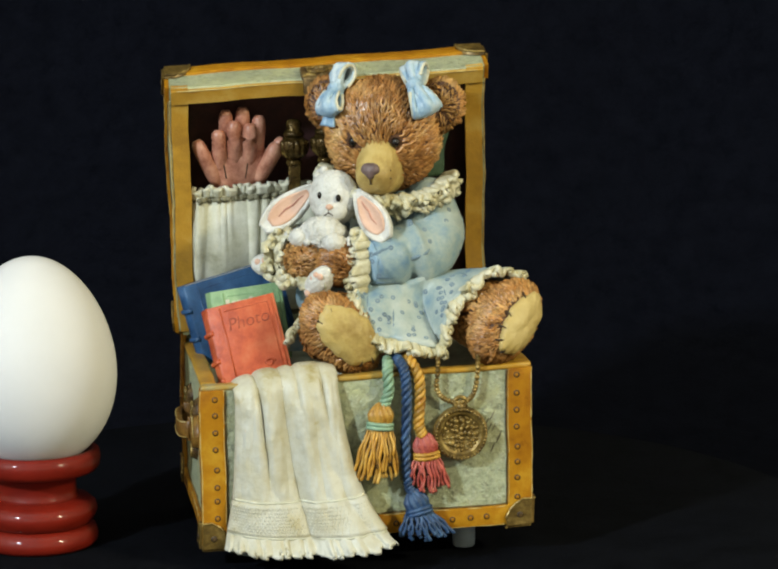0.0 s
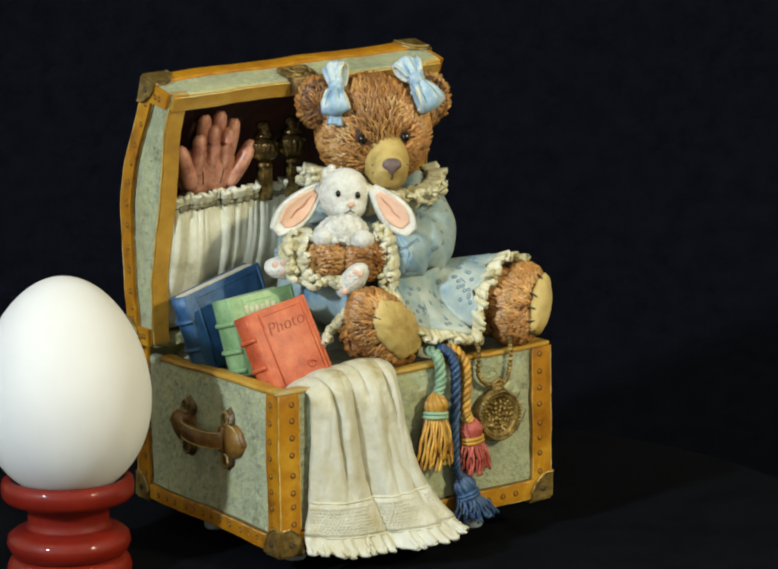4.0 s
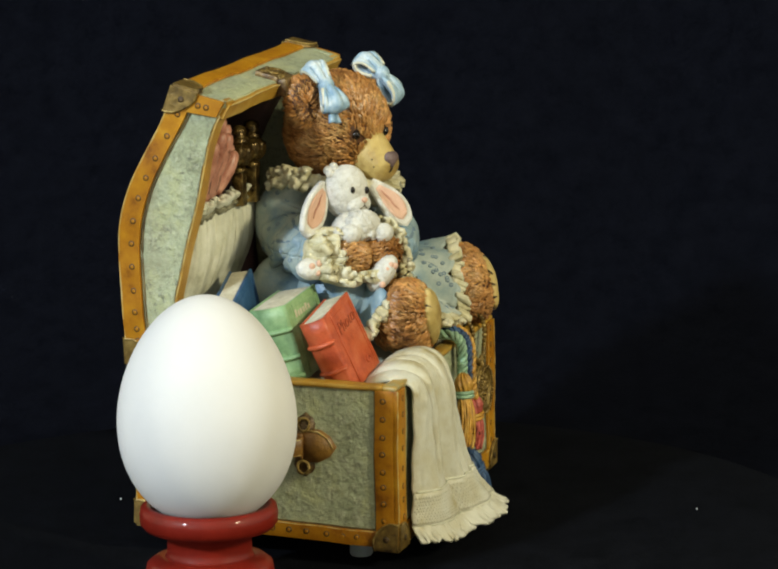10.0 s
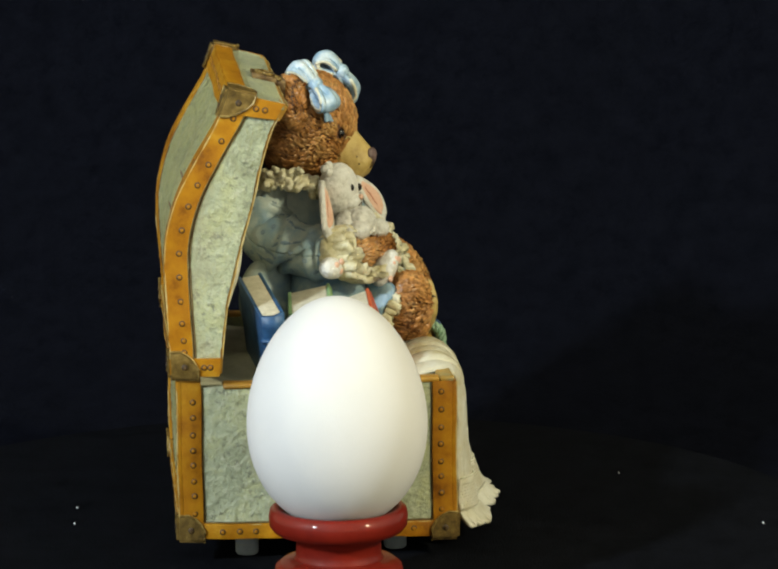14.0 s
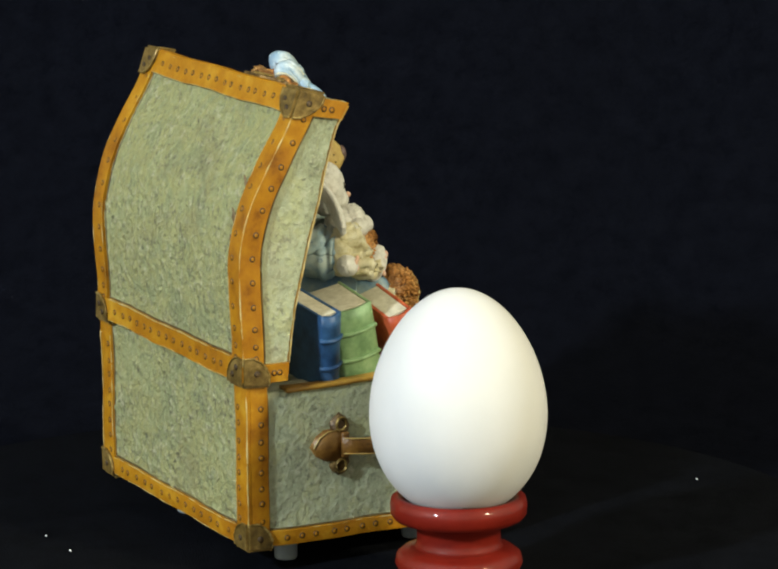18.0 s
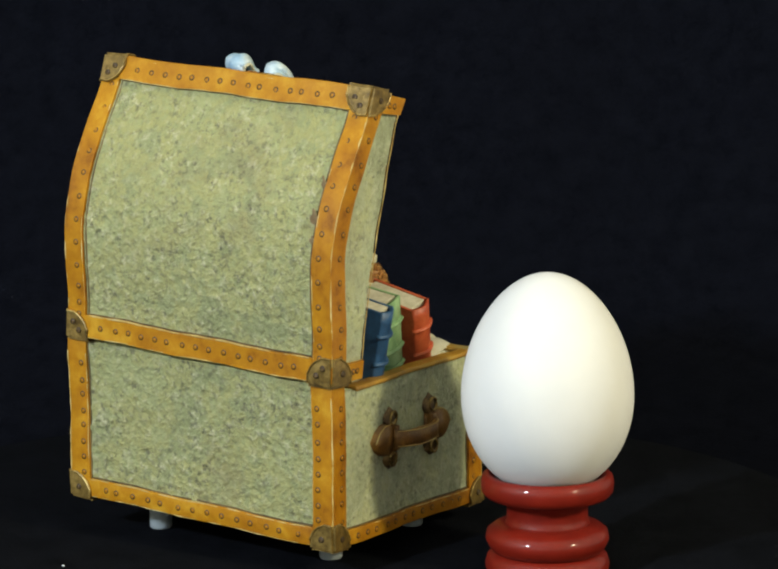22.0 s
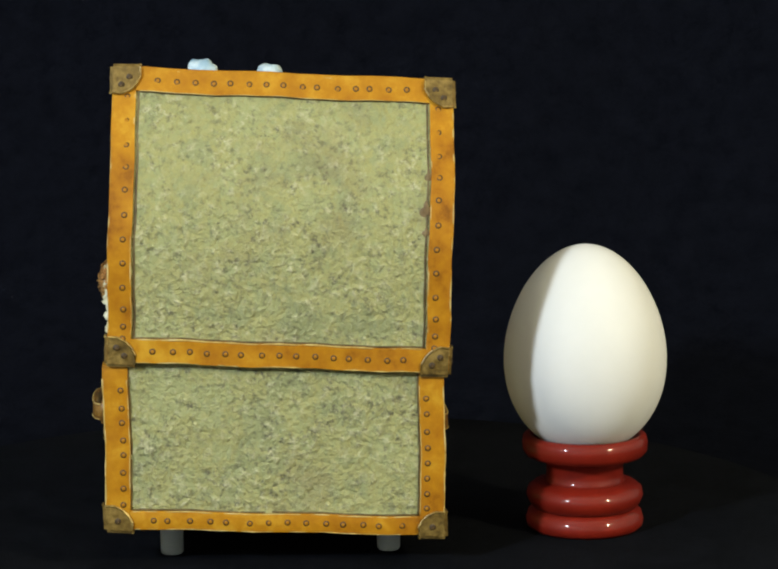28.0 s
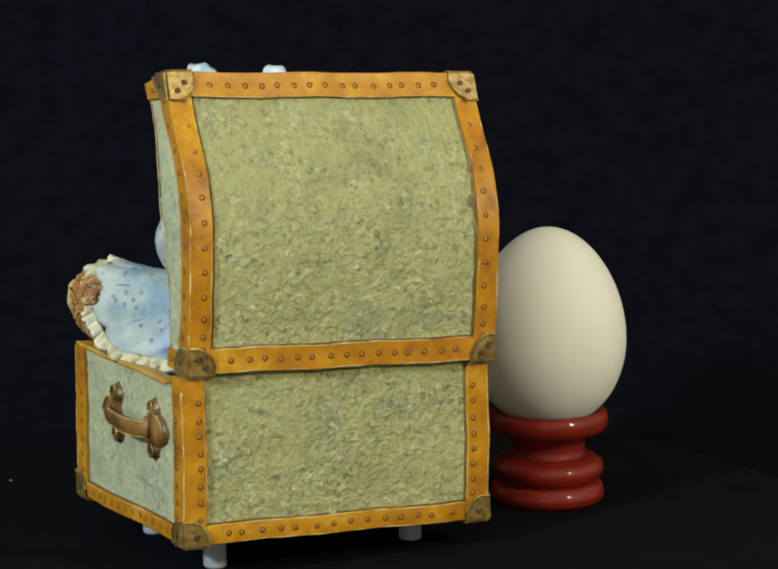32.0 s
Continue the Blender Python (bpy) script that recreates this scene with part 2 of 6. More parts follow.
def tube(bm, pts, radii, seg=8, flat=1.0, up=Vector((0, 0, 1)), idx=0, closed=False):
    """A round bar along points, with a radius at each; flat squeezes it along the second axis."""
    pts = [Vector(p) for p in pts]
    if not hasattr(radii, "__len__"):
        radii = [radii] * len(pts)
    rings = []
    for i, p in enumerate(pts):
        if closed:
            d = (pts[(i + 1) % len(pts)] - pts[i - 1]).normalized()
        else:
            d = (pts[min(i + 1, len(pts) - 1)] - pts[max(i - 1, 0)]).normalized()
        s = d.cross(up)
        s = s.normalized() if s.length > 1e-4 else d.orthogonal().normalized()
        q = s.cross(d).normalized()
        rings.append([bm.verts.new(p + radii[i] * (math.cos(2 * math.pi * k / seg) * s + flat * math.sin(2 * math.pi * k / seg) * q)) for k in range(seg)])
    pairs = list(zip(rings, rings[1:])) + ([(rings[-1], rings[0])] if closed else [])
    for a, b in pairs:
        for k in range(seg):
            f = bm.faces.new((a[k], a[(k + 1) % seg], b[(k + 1) % seg], b[k]))
            f.material_index = idx
    if not closed:
        bm.faces.new(rings[0][::-1]).material_index = idx
        bm.faces.new(rings[-1]).material_index = idx


def sheet(bm, fn, nu, nv, thick=0.6, idx=0):
    """A thick sheet over fn(u, v), 0 to 1 each way."""
    P = [[Vector(fn(i / nu, j / nv)) for j in range(nv + 1)] for i in range(nu + 1)]
    T, B = [], []
    for i in range(nu + 1):
        tr, br = [], []
        for j in range(nv + 1):
            du = P[min(i + 1, nu)][j] - P[max(i - 1, 0)][j]
            dv = P[i][min(j + 1, nv)] - P[i][max(j - 1, 0)]
            n = du.cross(dv)
            n = n.normalized() if n.length > 1e-9 else Vector((0, 0, 1))
            tr.append(bm.verts.new(P[i][j] + n * thick / 2)), br.append(bm.verts.new(P[i][j] - n * thick / 2))
        T.append(tr), B.append(br)
    fs = []
    for i in range(nu):
        for j in range(nv):
            fs.append(bm.faces.new((T[i][j], T[i + 1][j], T[i + 1][j + 1], T[i][j + 1])))
            fs.append(bm.faces.new((B[i][j], B[i][j + 1], B[i + 1][j + 1], B[i + 1][j])))
    for i in range(nu):
        fs.append(bm.faces.new((T[i][0], B[i][0], B[i + 1][0], T[i + 1][0]))), fs.append(bm.faces.new((T[i][nv], T[i + 1][nv], B[i + 1][nv], B[i][nv])))
    for j in range(nv):
        fs.append(bm.faces.new((T[0][j], T[0][j + 1], B[0][j + 1], B[0][j]))), fs.append(bm.faces.new((T[nu][j], B[nu][j], B[nu][j + 1], T[nu][j + 1])))
    for f in fs:
        f.material_index = idx


def lathe(bm, prof, c, seg=48):
    """A turned body: radius and height pairs round the upright through c."""
    c = Vector(c)
    rings = [[bm.verts.new(c + Vector((r * math.cos(2 * math.pi * k / seg), r * math.sin(2 * math.pi * k / seg), z))) for k in range(seg)] for r, z in prof]
    for a, b in zip(rings, rings[1:]):
        for k in range(seg):
            bm.faces.new((a[k], a[(k + 1) % seg], b[(k + 1) % seg], b[k]))
    bm.faces.new(rings[0][::-1]), bm.faces.new(rings[-1])


def axes(z, x):
    """A turn whose third axis is z, with the first near x."""
    z, x = Vector(z).normalized(), Vector(x)
    x = (x - z * x.dot(z)).normalized()
    return Matrix((x, z.cross(x), z)).transposed()


def spline(pts, n):
    """A smooth line through the points."""
    pts = [Vector(p) for p in pts]
    out = []
    m = len(pts) - 1
    for i in range(n + 1):
        s = i / n * m
        k = min(int(s), m - 1)
        f = s - k
        p0, p1, p2, p3 = pts[max(k - 1, 0)], pts[k], pts[k + 1], pts[min(k + 2, m)]
        out.append(0.5 * ((2 * p1) + (p2 - p0) * f + (2 * p0 - 5 * p1 + 4 * p2 - p3) * f * f + (3 * p1 - p0 - 3 * p2 + p3) * f ** 3))
    return out


def strand(bm, p, d, n, length, width, bend=0.3, lift=0.5):
    """One carved lock of fur: a wavy tapered ridge that lies along d on a surface with normal n."""
    s = d.cross(n).normalized()
    rows = []
    for f, h, w, sw in ((0.0, 0.1, 0.55, 0.0), (0.34, 0.62, 1.0, bend), (0.7, 0.85, 0.8, -bend * 0.7)):
        c = p + d * length * f + s * sw * width + n * lift * f
        rows.append((bm.verts.new(c - s * width * 0.5 * w - n * 0.35), bm.verts.new(c + n * width * h), bm.verts.new(c + s * width * 0.5 * w - n * 0.35)))
    t = bm.verts.new(p + d * length + n * (lift + width * 0.1) + s * bend * width * 0.5)
    for a, b in zip(rows, rows[1:]):
        bm.faces.new((a[0], b[0], b[1], a[1])).material_index = 1
        bm.faces.new((a[1], b[1], b[2], a[2])).material_index = 1
    a = rows[-1]
    bm.faces.new((a[0], t, a[1])).material_index = 1
    bm.faces.new((a[1], t, a[2])).material_index = 1


def fur_ball(bm, c, r, R, flow, count, length=3.2, width=0.7, keep=None, shape=None, rng=None, lift=0.45, curl=1.0):
    """Locks over an ellipsoid; flow(unit direction) gives the way the fur lies."""
    c, r = Vector(c), Vector(r)
    rng = rng or random.Random(5)
    for i in range(count):
        z = 1 - 2 * (i + 0.5) / count
        ph = i * 2.39996 + rng.uniform(-0.2, 0.2)
        q = math.sqrt(max(0, 1 - z * z))
        d = Vector((q * math.cos(ph), q * math.sin(ph), z))
        k = shape(d) if shape else 1
        if keep and not keep(d):
            continue
        p = c + R @ Vector((d.x * r.x * k, d.y * r.y * k, d.z * r.z * k))
        n = (R @ Vector((d.x / r.x, d.y / r.y, d.z / r.z))).normalized()
        f = R @ flow(d)
        f = f - n * f.dot(n)
        if f.length < 1e-3:
            f = n.orthogonal()
        f = f.normalized()
        swirl = 0.55 * math.sin(0.62 * p.x + 1.3 * math.sin(0.5 * p.z)) * math.sin(0.55 * p.z + 0.7 * p.y)
        f = (f + n.cross(f) * (swirl * curl + rng.uniform(-0.22, 0.22))).normalized()
        strand(bm, p, f, n, length * rng.uniform(0.7, 1.3), width * rng.uniform(0.75, 1.25), rng.uniform(-0.8, 0.8), lift * rng.uniform(0.1, 1.6))


# ---- the place: turntable, table, backdrop and an unseen room added for bounced light ----
def setting():
    bm = bmesh.new()
    lathe(bm, [(5, -14), (142, -14), (145.5, -12), (146.5, -6), (145.5, -1.2), (143, 0), (100, 0), (50, 0), (4, 0)], (0, 0, 0), 96)
    t = thing("turntable", (0, 0, -14), "round turntable covered in black velvet cloth with lint", "turntable")
    sharp(part("cover", bm, BLACKCLOTH, t), 40)
    rng = random.Random(3)
    for x, y, s in ((33.5, 63.2, 0.45), (16.3, 63.8, 0.5), (-8.8, -121.3, 0.45), (52.5, -93.4, 0.35)):
        bm = bmesh.new()
        tube(bm, [(x - s, y, 0.15), (x, y + s * 0.4, 0.35), (x + s, y + s * rng.uniform(-1, 1), 0.15)], [s * 0.3, s * 0.55, s * 0.3], 5)
        part("lint", bm, LINT, t, "white lint speck")

    def fixed(name, bm, mat, label, category):
        me = bpy.data.meshes.new(name)
        for v in bm.verts:
            v.co *= MM
        bmesh.ops.recalc_face_normals(bm, faces=bm.faces[:])
        bm.to_mesh(me)
        bm.free()
        me.materials.append(mat)
        return tagged(new(name, me), label, category, kind="structure")
    bm = bmesh.new()
    block(bm, (-420, -420, -46), (420, 400, -17), 2)
    fixed("table", bm, BACKCLOTH, "plain table under the black cloth", "table")
    bm = bmesh.new()

    def sweep(u, v):
        x = -400 + 800 * u
        w = 4 * math.sin(x * 0.021) + 2.5 * math.sin(x * 0.057 + 1)
        s = v * 1500
        if s < 520:
            return (x, -400 + s, -15.4)
        a = min((s - 520) / 240.0, math.pi / 2)
        rest = max(0.0, s - 520 - 240 * math.pi / 2)
        return (x, 120 + 240 * math.sin(a) + w * min(1, a), -15.4 + 240 * (1 - math.cos(a)) + rest)
    sheet(bm, sweep, 60, 90, 2)
    b = fixed("backdrop", bm, BACKCLOTH, "plain black cloth swept up behind the turntable", "backdrop")
    for p in b.data.polygons:
        p.use_smooth = True
    # unseen cream surfaces, added close round the table as fill reflectors
    for name, lo, hi in (("wall_north", (-760, 700, -800), (760, 720, 900)), ("wall_south", (-760, -1120, -800), (760, -1100, 900)),
                         ("wall_west", (-780, -1100, -800), (-760, 700, 900)), ("wall_east", (760, -1100, -800), (780, 700, 900)),
                         ("ceiling", (-780, -1120, 900), (780, 720, 920)), ("floor", (-780, -1120, -820), (780, 720, -800))):
        bm = bmesh.new()
        block(bm, lo, hi, 0)
        fixed(name, bm, WALL, "unseen pale room surface added to bounce lamp light", "ceiling" if name == "ceiling" else "floor" if name == "floor" else "wall")


setting()


# ---- egg on its stand ----
def egg_and_stand():
    cx, cy = -73.2, -0.5
    t = thing("egg", (cx, cy, 21.6), "smooth white hen's egg standing on a red egg stand", "egg")
    bm = bmesh.new()
    top, bot = 77.0, 20.6
    prof = []
    for i in range(41):
        a = math.pi * i / 40
        z = -math.cos(a)
        w = math.sin(a) * (1 - 0.105 * z - 0.01 * z * z) * 1.004
        prof.append((max(0.02, 21.55 * w), (top + bot) / 2 + z * (top - bot) / 2))
    lathe(bm, prof, (cx, cy, 0), 64)
    part("shell", bm, EGGSHELL, t)
    t = thing("egg_stand", (cx, cy, 0), "turned wooden egg stand in glossy red lacquer", "egg stand")
    bm = bmesh.new()
    lathe(bm, [(10, 0), (14.6, 0), (15.6, 1), (15.8, 2.6), (15.2, 4.6), (13.9, 5.6), (13.0, 6.0)], (cx, cy, 0), 64)
    part("foot_ring", bm, LACQUER, t)
    bm = bmesh.new()
    lathe(bm, [(12.6, 5.6), (13.9, 6.0), (14.9, 7.2), (15.7, 9.0), (15.3, 11), (13.8, 12.2), (11.0, 13.0)], (cx, cy, 0), 64)
    part("middle_ring", bm, LACQUER, t)
    bm = bmesh.new()
    lathe(bm, [(11.2, 12.6), (10.4, 13.6), (10.3, 15), (10.3, 17.2), (11.2, 18.6), (13.0, 19.5)], (cx, cy, 0), 64)
    part("neck", bm, LACQUER, t)
    bm = bmesh.new()
    lathe(bm, [(12.0, 19.2), (13.6, 19.6), (15.8, 20.2), (16.7, 21.4), (16.85, 23.6), (16.5, 25.2), (15.4, 25.9), (14.4, 25.8), (13.6, 24.4), (10.5, 22.6), (2, 21.4)], (cx, cy, 0), 64)
    part("cup", bm, LACQUER, t)


egg_and_stand()


# ---- trunk ----
LATCH = material("mottled_dark_brass", [(0.03, 0.016, 0.006), (0.09, 0.048, 0.015), (0.25, 0.16, 0.055)], 420, 0.42, metal=0.3, bump=0.8, bump_scale=500, stops=[0.4, 0.5, 0.62])


def wobble(p, k=0.16):
    """Hand-cast unevenness of the resin."""
    x, y, z = p
    return Vector((k * math.sin(0.19 * z + 0.11 * y + 1.0) + 0.4 * k * math.sin(0.53 * z + 0.2 * y), k * math.sin(0.17 * x + 0.23 * z) * 0.7, k * math.sin(0.2 * x + 0.15 * y + 2.0) + 0.4 * k * math.sin(0.57 * x + 0.4 * y)))


def warp(p):
    p = Vector(p) + wobble(p)
    return Vector((p[0] - (0.014 if p[1] < 0 else 0.022) * p[1] + 0.0004 * (p[0] - 10.6) * max(0.0, p[1]), p[1], p[2] + 0.042 * (p[0] - 10) + 0.028 * p[1] * max(0.0, (50 - p[2]) / 42)))


def warp_lid(p):
    p = Vector(p) + wobble(p)
    slope = 0.27 * max(0.0, 21.5 - p[1]) * max(0.0, min(1.0, (p[2] - 110) / 15.6))
    splay = 0.8 * max(0.0, min(1.0, (37.5 - p[1]) / 12)) * max(0.0, min(1.0, (122 - p[2]) / 50)) * max(0.0, min(1.0, (10 - p[0]) / 40))
    return Vector((p[0] - 0.036 * (p[2] - 88) - splay, p[1], p[2] + 0.053 * (p[0] - 10) - slope))


X0, X1, Y0, Y1, Z0, Z1 = -31.0, 52.2, -34.0, 36.0, 9.3, 48.6
LX0, LX1, LZ0, LZ1 = -34.6, 49.5, 53.4, 125.0
BACK = [(37.4, 53.4), (37.3, 60.8), (37.9, 68.4), (38.3, 78.5), (37.7, 88.5), (35.0, 98.5), (30.5, 107.1), (24.9, 116.6), (21.5, 125.0)]
FRONT = [(25.8, 53.4), (24.2, 70.8), (20.9, 83.3), (17.8, 94.5), (15.2, 105.7), (11.8, 117.1), (8.6, 125.0)]


def along(prof, n):
    return [(p.x, p.y) for p in spline([(a, b, 0) for a, b in prof], n)]


def depth(prof, z):
    for (a, za), (b, zb) in zip(prof, prof[1:]):
        if z <= zb:
            return a + (b - a) * (z - za) / (zb - za)
    return prof[-1][0]


def pebble(p, amp):
    """Height of the crusty modelled surface at p."""
    q = Vector(p)
    h = noise.noise(q * 0.30) * 0.6 + noise.noise(q * 0.62 + Vector((7, 3, 1))) * 0.8 + noise.noise(q * 1.05) * 0.6
    patch = 0.55 + 0.9 * max(0.0, noise.noise(q * 0.07 + Vector((2, 9, 4))) + 0.15)
    ridge = max(0.0, 0.10 - abs(noise.noise(q * 0.13 + Vector((5, 1, 8))))) * 2.6
    return min(0.5, amp * patch * (h + 0.5 * max(0.0, h) ** 2 - ridge))


def skin(bm, fn, nu, nv, amp, out, w, thick=1.0):
    """A panel over fn(u, v) with crusty relief along out; its edges lie flat under the straps."""
    out = Vector(out)

    def at(u, v):
        p = Vector(fn(u, v))
        return w(p + out * pebble(p, amp))
    sheet(bm, at, nu, nv, thick)


def rivet_mesh(paint):
    bm = bmesh.new()
    lathe(bm, [(0.80, -0.15), (0.79, 0.05), (0.45, 0.07)], (0, 0, 0), 14)
    for f in bm.faces:
        f.material_index = 1
    b = bmesh.new()
    lathe(b, [(0.50, 0.0), (0.48, 0.10), (0.30, 0.15), (0.05, 0.16)], (0, 0, 0), 12)
    merge(bm, b)
    me = bpy.data.meshes.new("rivet")
    for v in bm.verts:
        v.co *= MM
    bmesh.ops.recalc_face_normals(bm, faces=bm.faces[:])
    for f in bm.faces:
        f.smooth = True
    bm.to_mesh(me)
    bm.free()
    me.materials.append(paint), me.materials.append(DARKLINE)
    return me


RIVET, PLATE_RIVET = rivet_mesh(OCHRE), rivet_mesh(LATCH)


def rivet(parent, p, n, w, mesh=RIVET):
    """A stud at p (before the bend w), facing n."""
    q = w(Vector(p))
    n = Vector(n).normalized()
    ob = new("rivet", mesh)
    ob.parent = parent
    ob.matrix_basis = Matrix.Translation((q - base_of(parent)) * MM) @ n.to_track_quat("Z", "Y").to_matrix().to_4x4()
    return ob


def row(a, b, n, jitter=0.0, rng=random.Random(2)):
    a, b = Vector(a), Vector(b)
    return [a.lerp(b, (i + 0.5 + rng.uniform(-jitter, jitter)) / n) + Vector((0, 0, rng.uniform(-jitter, jitter) if abs(a.z - b.z) < 1 else 0)) for i in range(n)]


def corner_plate(bm, c, u, v, n, w, size=6.6, thick=0.75):
    """A rounded brass plate from the corner c, along u and v, raised along n."""
    c, u, v, n = Vector(c), Vector(u), Vector(v), Vector(n)
    out = [(0, 0), (size, 0), (size * 1.02, size * 0.35), (size * 0.86, size * 0.66), (size * 0.66, size * 0.86), (size * 0.35, size * 1.02), (0, size)]
    top = [bm.verts.new(w(c + u * (a * 0.95) + v * (b * 0.95) + n * thick)) for a, b in out]
    bot = [bm.verts.new(w(c + u * a + v * b - n * 0.3)) for a, b in out]
    bm.faces.new(top), bm.faces.new(bot[::-1])
    for i in range(len(out)):
        j = (i + 1) % len(out)
        bm.faces.new((top[i], top[j], bot[j], bot[i]))
    tube(bm, [w(c + u * (a * 0.97) + v * (b * 0.97) + n * (thick * 0.9)) for a, b in out[1:]], 0.32, 6, idx=1)


def worn_line(parent, pts, r=0.24):
    """A line of paint rubbed pale along an edge, broken and uneven."""
    pts = [Vector(p) for p in pts]
    rad = [r * (0.40 + 0.62 * max(0.0, 0.5 + noise.noise(p * 0.35) + 0.6 * noise.noise(p * 1.1))) for p in pts]
    bm = bmesh.new()
    tube(bm, pts, rad, 6)
    part("worn_edge", bm, WORN, parent, "pale rubbed strap edge")


def trunk():
    t = thing("trunk", (10, 0, 0), "open miniature steamer trunk, sage green panels with riveted ochre straps", "trunk")
    body = bmesh.new()
    T = 3.0
    block(body, (X0 + T, Y0 + T, Z0), (X1 - T, Y1 - T, Z0 + 3), 0.3, warp)
    body = part("body", body, GREEN, t)
    pr = 0.9
    for nm, lo, hi in (("front_panel", (X0, Y0 + 0.8, Z0), (X1, Y0 + T, Z1)), ("back_panel", (X0, Y1 - T, Z0), (X1, Y1 - 0.8, Z1 + 3.6)),
                       ("side_panel", (X0 + 0.8, Y0 + T, Z0), (X0 + T, Y1 - T, Z1)), ("side_panel", (X1 - T, Y0 + T, Z0), (X1 - 0.8, Y1 - T, Z1))):
        bm = bmesh.new()
        block(bm, lo, hi, 0.25, warp)
        if nm == "front_panel":
            skin(bm, lambda u, v: (X0 + 2 + (X1 - X0 - 4) * u, Y0 + 0.5, Z0 + 1 + (Z1 - Z0 - 1) * v), 130, 64, 0.26, (0, -1, 0), warp)
        elif nm == "back_panel":
            skin(bm, lambda u, v: (X0 + 2 + (X1 - X0 - 4) * u, Y1 - 0.5, Z0 + 1 + (Z1 + 2 - Z0) * v), 150, 78, 0.26, (0, 1, 0), warp)
        elif lo[0] < 0:
            skin(bm, lambda u, v: (X0 + 0.5, Y0 + 2 + (Y1 - Y0 - 4) * u, Z0 + 1 + (Z1 - Z0 - 1) * v), 110, 64, 0.14, (-1, 0, 0), warp)
        else:
            skin(bm, lambda u, v: (X1 - 0.5, Y0 + 2 + (Y1 - Y0 - 4) * u, Z0 + 1 + (Z1 - Z0 - 1) * v), 110, 64, 0.2, (1, 0, 0), warp)
        sharp(part(nm, bm, GREEN if nm == "back_panel" else GREEN2, body), 80)
    # corner straps, bent round each upright edge
    for sx, x in ((-1, X0), (1, X1)):
        for sy, y in ((-1, Y0), (1, Y1)):
            bm = bmesh.new()
            w = 5.4
            block(bm, (min(x + sx * pr, x - sx * w), min(y + sy * pr, y - sy * 0.4), Z0), (max(x + sx * pr, x - sx * w), max(y + sy * pr, y - sy * 0.4), Z1 + (3.6 if sy > 0 else 0)), 0.35, warp, cuts=8)
            block(bm, (min(x + sx * pr, x - sx * 0.4), min(y - sy * 0.3, y - sy * w), Z0), (max(x + sx * pr, x - sx * 0.4), max(y - sy * 0.3, y - sy * w), Z1 + (3.6 if sy > 0 else 0)), 0.35, warp, cuts=8)
            sharp(part("strap", bm, OCHRE, body))
            if sy > 0:
                for p in row((x - sx * 3.6, y + sy * pr, Z0 + 4), (x - sx * 3.6, y + sy * pr, Z1 - 1), 8, 0.12):
                    rivet(body, p, (0, sy, 0), warp)
            else:
                for p in row((x - sx * 3.0, y + sy * pr, Z0 + 4), (x - sx * 3.0, y + sy * pr, Z1), 8, 0.12):
                    rivet(body, p, (0, sy, 0), warp)
            for p in row((x + sx * pr, y - sy * 3.2, Z0 + 4), (x + sx * pr, y - sy * 3.2, Z1 - 1), 8, 0.12):
                rivet(body, p, (sx, 0, 0), warp)
    # straps along the foot
    for sy, y in ((-1, Y0), (1, Y1)):
        bm = bmesh.new()
        block(bm, (X0 + 5.2, min(y, y + sy * (pr + 0.1)), Z0 - 0.6), (X1 - 5.2, max(y, y + sy * (pr + 0.1)), Z0 + 4.4), 0.35, warp, cuts=8)
        sharp(part("strap", bm, OCHRE, body))
        for p in row((X0 + 8, y + sy * (pr + 0.1), Z0 + 1.9), (X1 - 8, y + sy * (pr + 0.1), Z0 + 1.9), 14, 0.15):
            rivet(body, p, (0, sy, 0), warp)
    for sx, x in ((-1, X0), (1, X1)):
        bm = bmesh.new()
        block(bm, (min(x, x + sx * (pr + 0.1)), Y0 + 5.2, Z0 - 0.6), (max(x, x + sx * (pr + 0.1)), Y1 - 5.2, Z0 + 3.4), 0.35, warp, cuts=8)
        sharp(part("strap", bm, OCHRE, body))
        for p in row((x + sx * (pr + 0.1), Y0 + 8, Z0 + 1.5), (x + sx * (pr + 0.1), Y1 - 8, Z0 + 1.5), 12, 0.15):
            rivet(body, p, (sx, 0, 0), warp)
    # dark painted lines where straps meet the panels
    for sy, y in ((-1, Y0), (1, Y1)):
        ztop = Z1 + (3.0 if sy > 0 else -0.5)
        for a, b in (((X0 + 5.6, y, Z0 + 4.4), (X0 + 5.6, y, ztop)), ((X1 - 5.6, y, Z0 + 4.4), (X1 - 5.6, y, ztop)), ((X0 + 5.6, y, Z0 + 4.6), (X1 - 5.6, y, Z0 + 4.6))):
            bm = bmesh.new()
            tube(bm, [warp(Vector(a).lerp(Vector(b), q / 24)) for q in range(25)], 0.27, 6)
            part("groove_line", bm, GROOVE, body)
    for sx, x in ((-1, X0), (1, X1)):
        for a, b in (((x, Y0 + 5.6, Z0 + 3.6), (x, Y0 + 5.6, Z1)), ((x, Y1 - 5.6, Z0 + 3.6), (x, Y1 - 5.6, Z1)), ((x, Y0 + 5.6, Z0 + 3.6), (x, Y1 - 5.6, Z0 + 3.6))):
            bm = bmesh.new()
            tube(bm, [warp(Vector(a).lerp(Vector(b), q / 24)) for q in range(25)], 0.27, 6)
            part("groove_line", bm, GROOVE, body)
